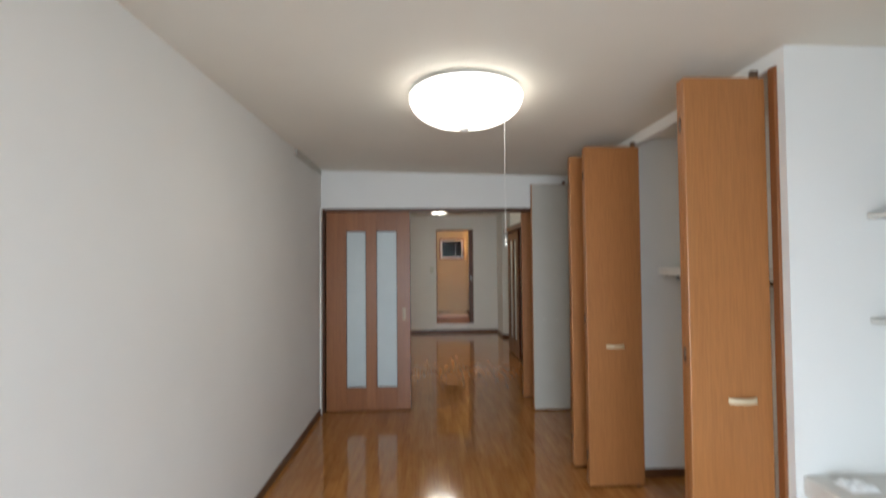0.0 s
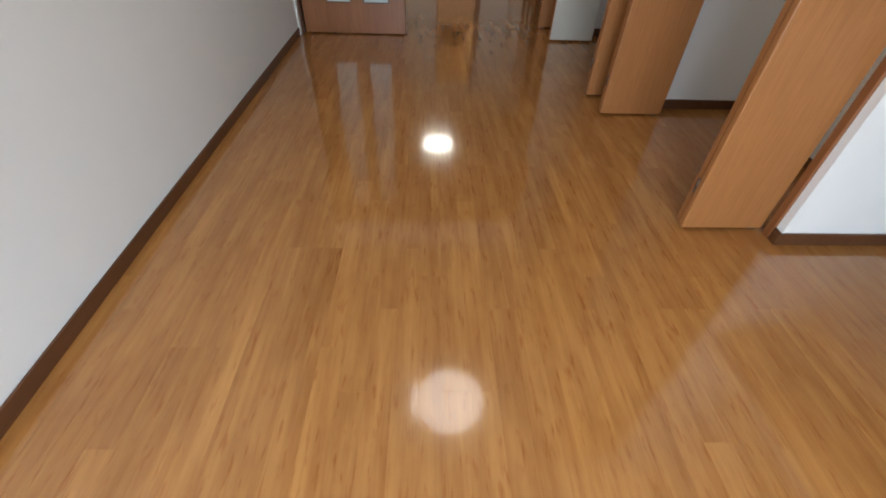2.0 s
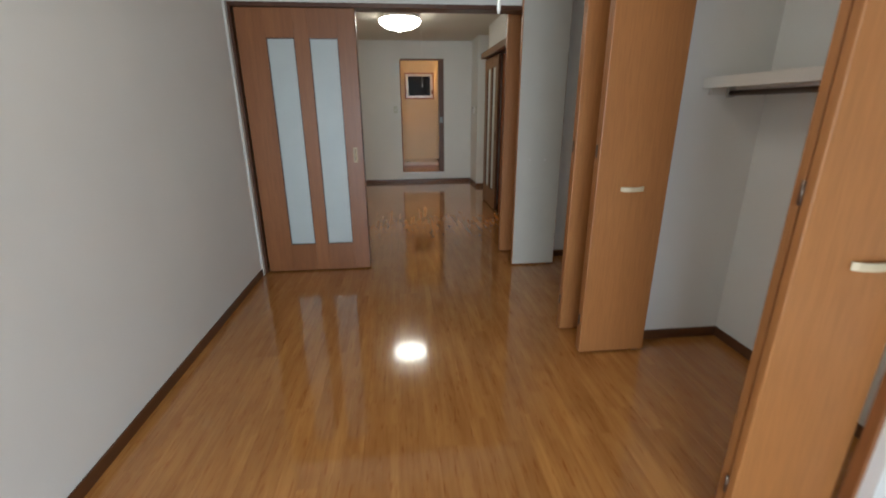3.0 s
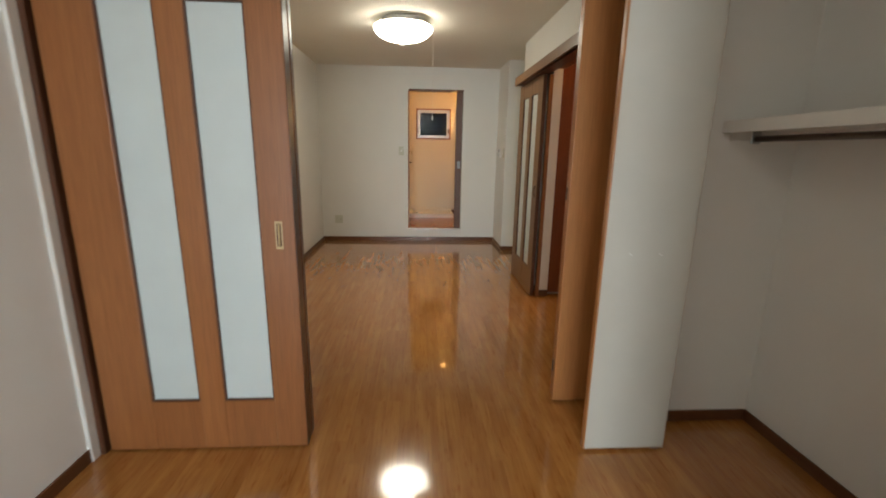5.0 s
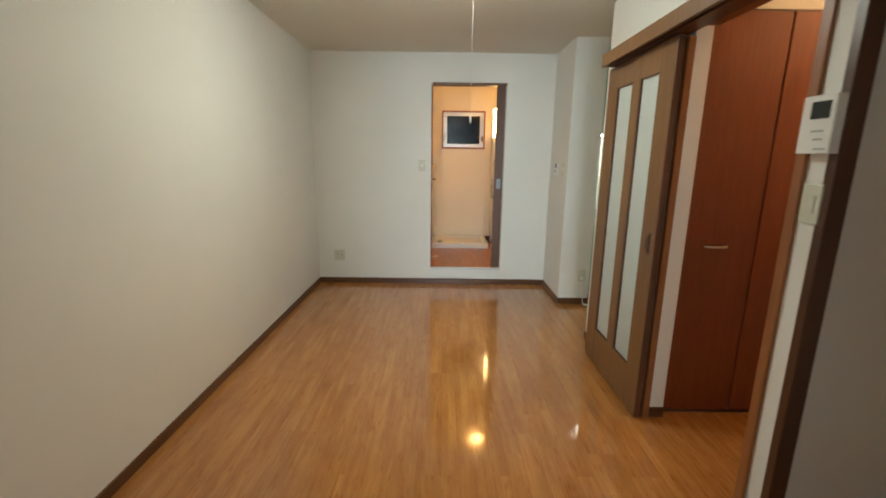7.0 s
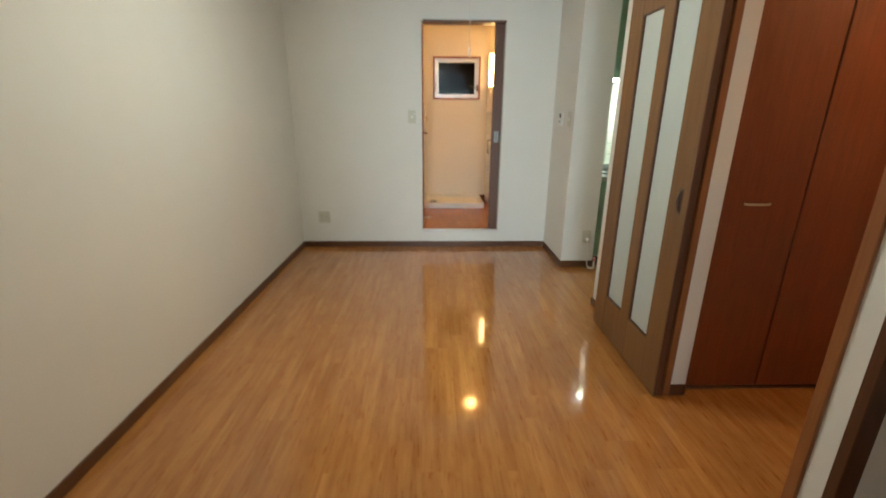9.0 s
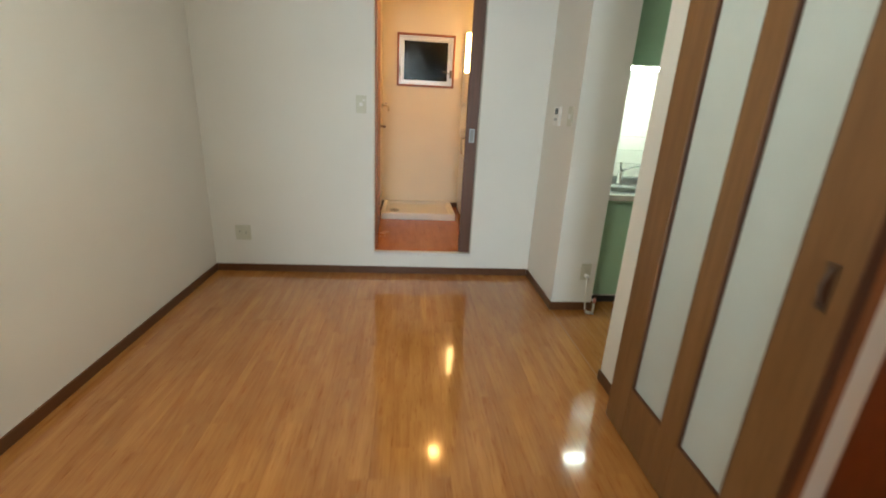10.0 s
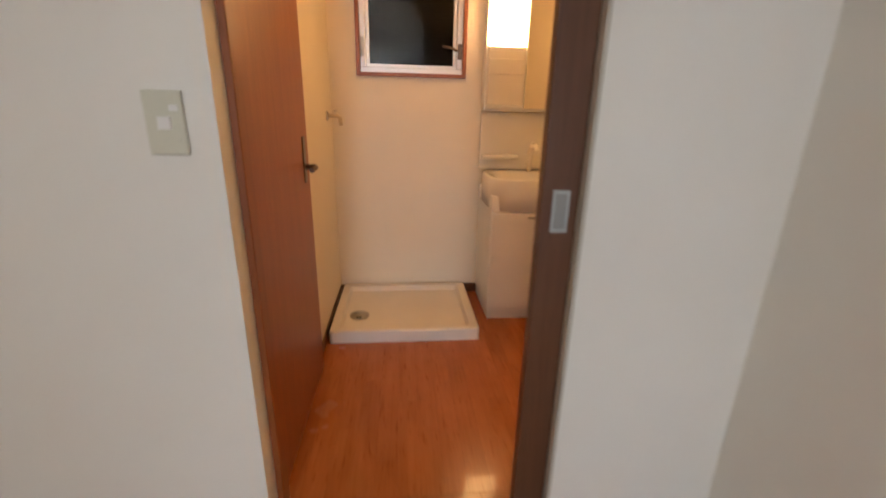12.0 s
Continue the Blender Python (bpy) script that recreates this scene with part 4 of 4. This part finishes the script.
loops = [rounded_loop(VX0 + 0.006, VX1 - 0.006, VYF + 0.004, VYB, 0.825, 0.12), rounded_loop(VX0 + 0.002, VX1 - 0.002, VYF - 0.006, VYB, 0.90, 0.13), rounded_loop(VX0, VX1, VYF - 0.012, VYB, 0.985, 0.15),
         rounded_loop(VX0 + 0.01, VX1 - 0.01, VYF, VYB - 0.01, 0.992, 0.145), rounded_loop(VX0 + 0.05, VX1 - 0.05, VYF + 0.035, VYB - 0.12, 0.985, 0.09),
         rounded_loop(VX0 + 0.10, VX1 - 0.10, VYF + 0.08, VYB - 0.15, 0.86, 0.08)]
for a, b in zip(loops, loops[1:]):
    for k in range(len(a)):
        bm.faces.new((a[k], a[(k + 1) % len(a)], b[(k + 1) % len(a)], b[k])).smooth = True
bm.faces.new(loops[-1])
bm.faces.new(loops[0])
bmesh.ops.recalc_face_normals(bm, faces=bm.faces)
part("basin", bm, M_CERAMIC, van, "white ceramic basin")
part("back_panel", boxes((VX0, VX1, VYB - 0.022, VYB - 0.001, 0.9925, 1.325), bevel=0.004), M_CERAMIC, van)
part("soap_shelf", boxes((VX0 + 0.01, 1.33, VYB - 0.075, VYB - 0.0225, 1.06, 1.082), bevel=0.006, seg=2), M_CERAMIC, van)
tp = part("faucet", tube([(1.40, 10.80, 0.988), (1.40, 10.80, 1.11), (1.40, 10.77, 1.145), (1.40, 10.70, 1.14), (1.40, 10.67, 1.11)], 0.014, 12), M_CERAMIC, van, "white swan neck faucet")
part("lever", tube([(1.47, 10.80, 0.988), (1.47, 10.80, 1.0), (1.47, 10.75, 1.02)], 0.013, 10), M_CHROME, tp)
mc = thing("mirror_cabinet", "vanity mirror cabinet with a lit lamp panel beside the mirror", "mirror cabinet", (1.43, 10.8, 1.33))
part("body", boxes((VX0, VX1, 10.80, 10.888, 1.328, 2.05), bevel=0.003), M_WPLASTIC, mc)
part("mirror", boxes((1.332, VX1 - 0.01, 10.793, 10.7995, 1.345, 2.04)), M_MIRROR, mc, "clear mirror door")
part("lamp_panel", boxes((VX0 + 0.008, 1.322, 10.765, 10.7995, 1.665, 2.04), bevel=0.006, seg=2), M_VLAMP, mc, "glowing warm lamp panel")
part("pocket", boxes((VX0 + 0.008, 1.322, 10.770, 10.7995, 1.362, 1.661), bevel=0.004), M_PAN, mc, "cream storage pocket under the lamp")
part("tray", boxes((VX0 + 0.008, 1.322, 10.757, 10.7995, 1.345, 1.3615), bevel=0.004), M_WPLASTIC, mc)
part("pocket_lip", boxes((VX0 + 0.012, 1.318, 10.762, 10.7695, 1.52, 1.60), bevel=0.003), M_PAN, mc)

wl = thing("washroom_lamp", "small lit warm ceiling lamp in the washroom", "ceiling lamp", (0.9, 9.77, H))
part("lamp_ring", lathe([(0.075, H), (0.078, H - 0.010), (0.062, H - 0.014), (0.060, H - 0.004)], n=28, centre=(0.9, 9.77, 0)), M_WPLASTIC, wl)
part("bulb", lathe([(0.045, H - 0.004), (0.055, H - 0.020), (0.048, H - 0.048), (0.025, H - 0.064), (0.004, H - 0.068)], n=24, centre=(0.9, 9.77, 0)), M_WLAMP, wl, "glowing warm bulb")

# ---- pieces: planks and tiles ----
plank_meshes = {}


def plank_mesh(w, ln, mat, key):
    k = (round(w, 4), round(ln, 2), key)
    if k not in plank_meshes:
        g, c, h = 0.0001, 0.0001, 0.0045
        hx, hy = w / 2 - g, k[1] / 2 - g
        vs = [(sx * hx, sy * hy, -h) for sx, sy in ((-1, -1), (1, -1), (1, 1), (-1, 1))]
        vs += [(sx * hx, sy * hy, -c) for sx, sy in ((-1, -1), (1, -1), (1, 1), (-1, 1))]
        vs += [(sx * (hx - c), sy * (hy - c), 0) for sx, sy in ((-1, -1), (1, -1), (1, 1), (-1, 1))]
        fs = [(8, 9, 10, 11)] + [(a + i, a + (i + 1) % 4, a + 4 + (i + 1) % 4, a + 4 + i) for a in (0, 4) for i in range(4)]
        me = bpy.data.meshes.new("plank")
        me.from_pydata(vs, [], fs)
        me.materials.append(mat)
        plank_meshes[k] = me
    return plank_meshes[k]


def lay_planks(parent, x0, x1, y0, y1, z, rows, length, mat, key, rng):
    w = (x1 - x0) / rows
    for r in range(rows):
        y = y0 - rng.choice((0.0, 0.15, 0.3, 0.45, 0.6, 0.75))
        while y < y1 - 0.005:
            a, b = max(y, y0), min(y + length, y1)
            if b - a > 0.02:
                ob = new("plank", plank_mesh(w, b - a, mat, key))
                ob.parent = parent
                ob.location = (x0 + (r + 0.5) * w, (a + b) / 2, z)
                ob.rotation_euler = (radians(tilt.uniform(-0.02, 0.02)), radians(tilt.gauss(0, 0.28)), 0)   # slightly uneven laying
            y += length


rng = random.Random(4)
tilt = random.Random(9)
lay_planks(floor, XL, XR, 1.10, YN, 0.0, 33, 0.91, M_FLOOR, "main", rng)
lay_planks(wash_floor, 0.245, 1.75, 9.312, 10.89, FW, 20, 0.91, M_FLOOR_W, "wash", rng)
lay_planks(wash_floor, 0.285, 1.062, 9.232, 9.310, FW, 1, 0.91, M_FLOOR_W, "sill", rng)

# planks of closets, hall and kitchen, joined
verts, faces = [], []
for x0, x1, y0, y1 in ((XL, XR, Y0, 1.10), (XR, 2.05, 1.0, 2.05), (XR, CX, 2.12, 3.335), (XR, CX, 3.42, 4.84), (XR, CX, 4.97, 5.915), (XR, 3.4, 6.02, 6.757), (1.55, 3.4, 6.88, 8.57), (1.83, 3.4, 8.57, 9.15)):
    x = x0
    while x < x1 - 0.01:
        xe = min(x + 0.0752, x1)
        y = y0 - rng.random() * 0.8
        while y < y1 - 0.01:
            a, b = max(y, y0), min(y + 0.91, y1)
            n0 = len(verts)
            verts += [(x + 0.0005, a + 0.0005, -0.0005), (xe - 0.0005, a + 0.0005, -0.0005), (xe - 0.0005, b - 0.0005, -0.0005), (x + 0.0005, b - 0.0005, -0.0005)]
            faces.append((n0, n0 + 1, n0 + 2, n0 + 3))
            y += 0.91
        x = xe
me = bpy.data.meshes.new("side_planks")
me.from_pydata(verts, [], faces)
me.materials.append(M_FLOOR)
side = new("side_planks", me)
side.parent = floor
tagged(side, kind="stuff")

tile_wall = slab([(KX0, 3.399, 9.1505, 9.1598, 0.80, 1.556)], M_GROUT, "wall_tiles", "white glazed kitchen wall tiles with grey joints", "tiled wall")
tme = mesh_of("tile", boxes((-0.0997, 0.0997, 0, 0.0045, -0.0488, 0.0488), bevel=0.0008), M_TILE)
for r in range(7):
    for k in range(7):
        ob = new("tile", tme)
        ob.parent = tile_wall
        ob.location = (KX0 + 0.155 + k * 0.2, 9.146, 0.908 + r * 0.1)
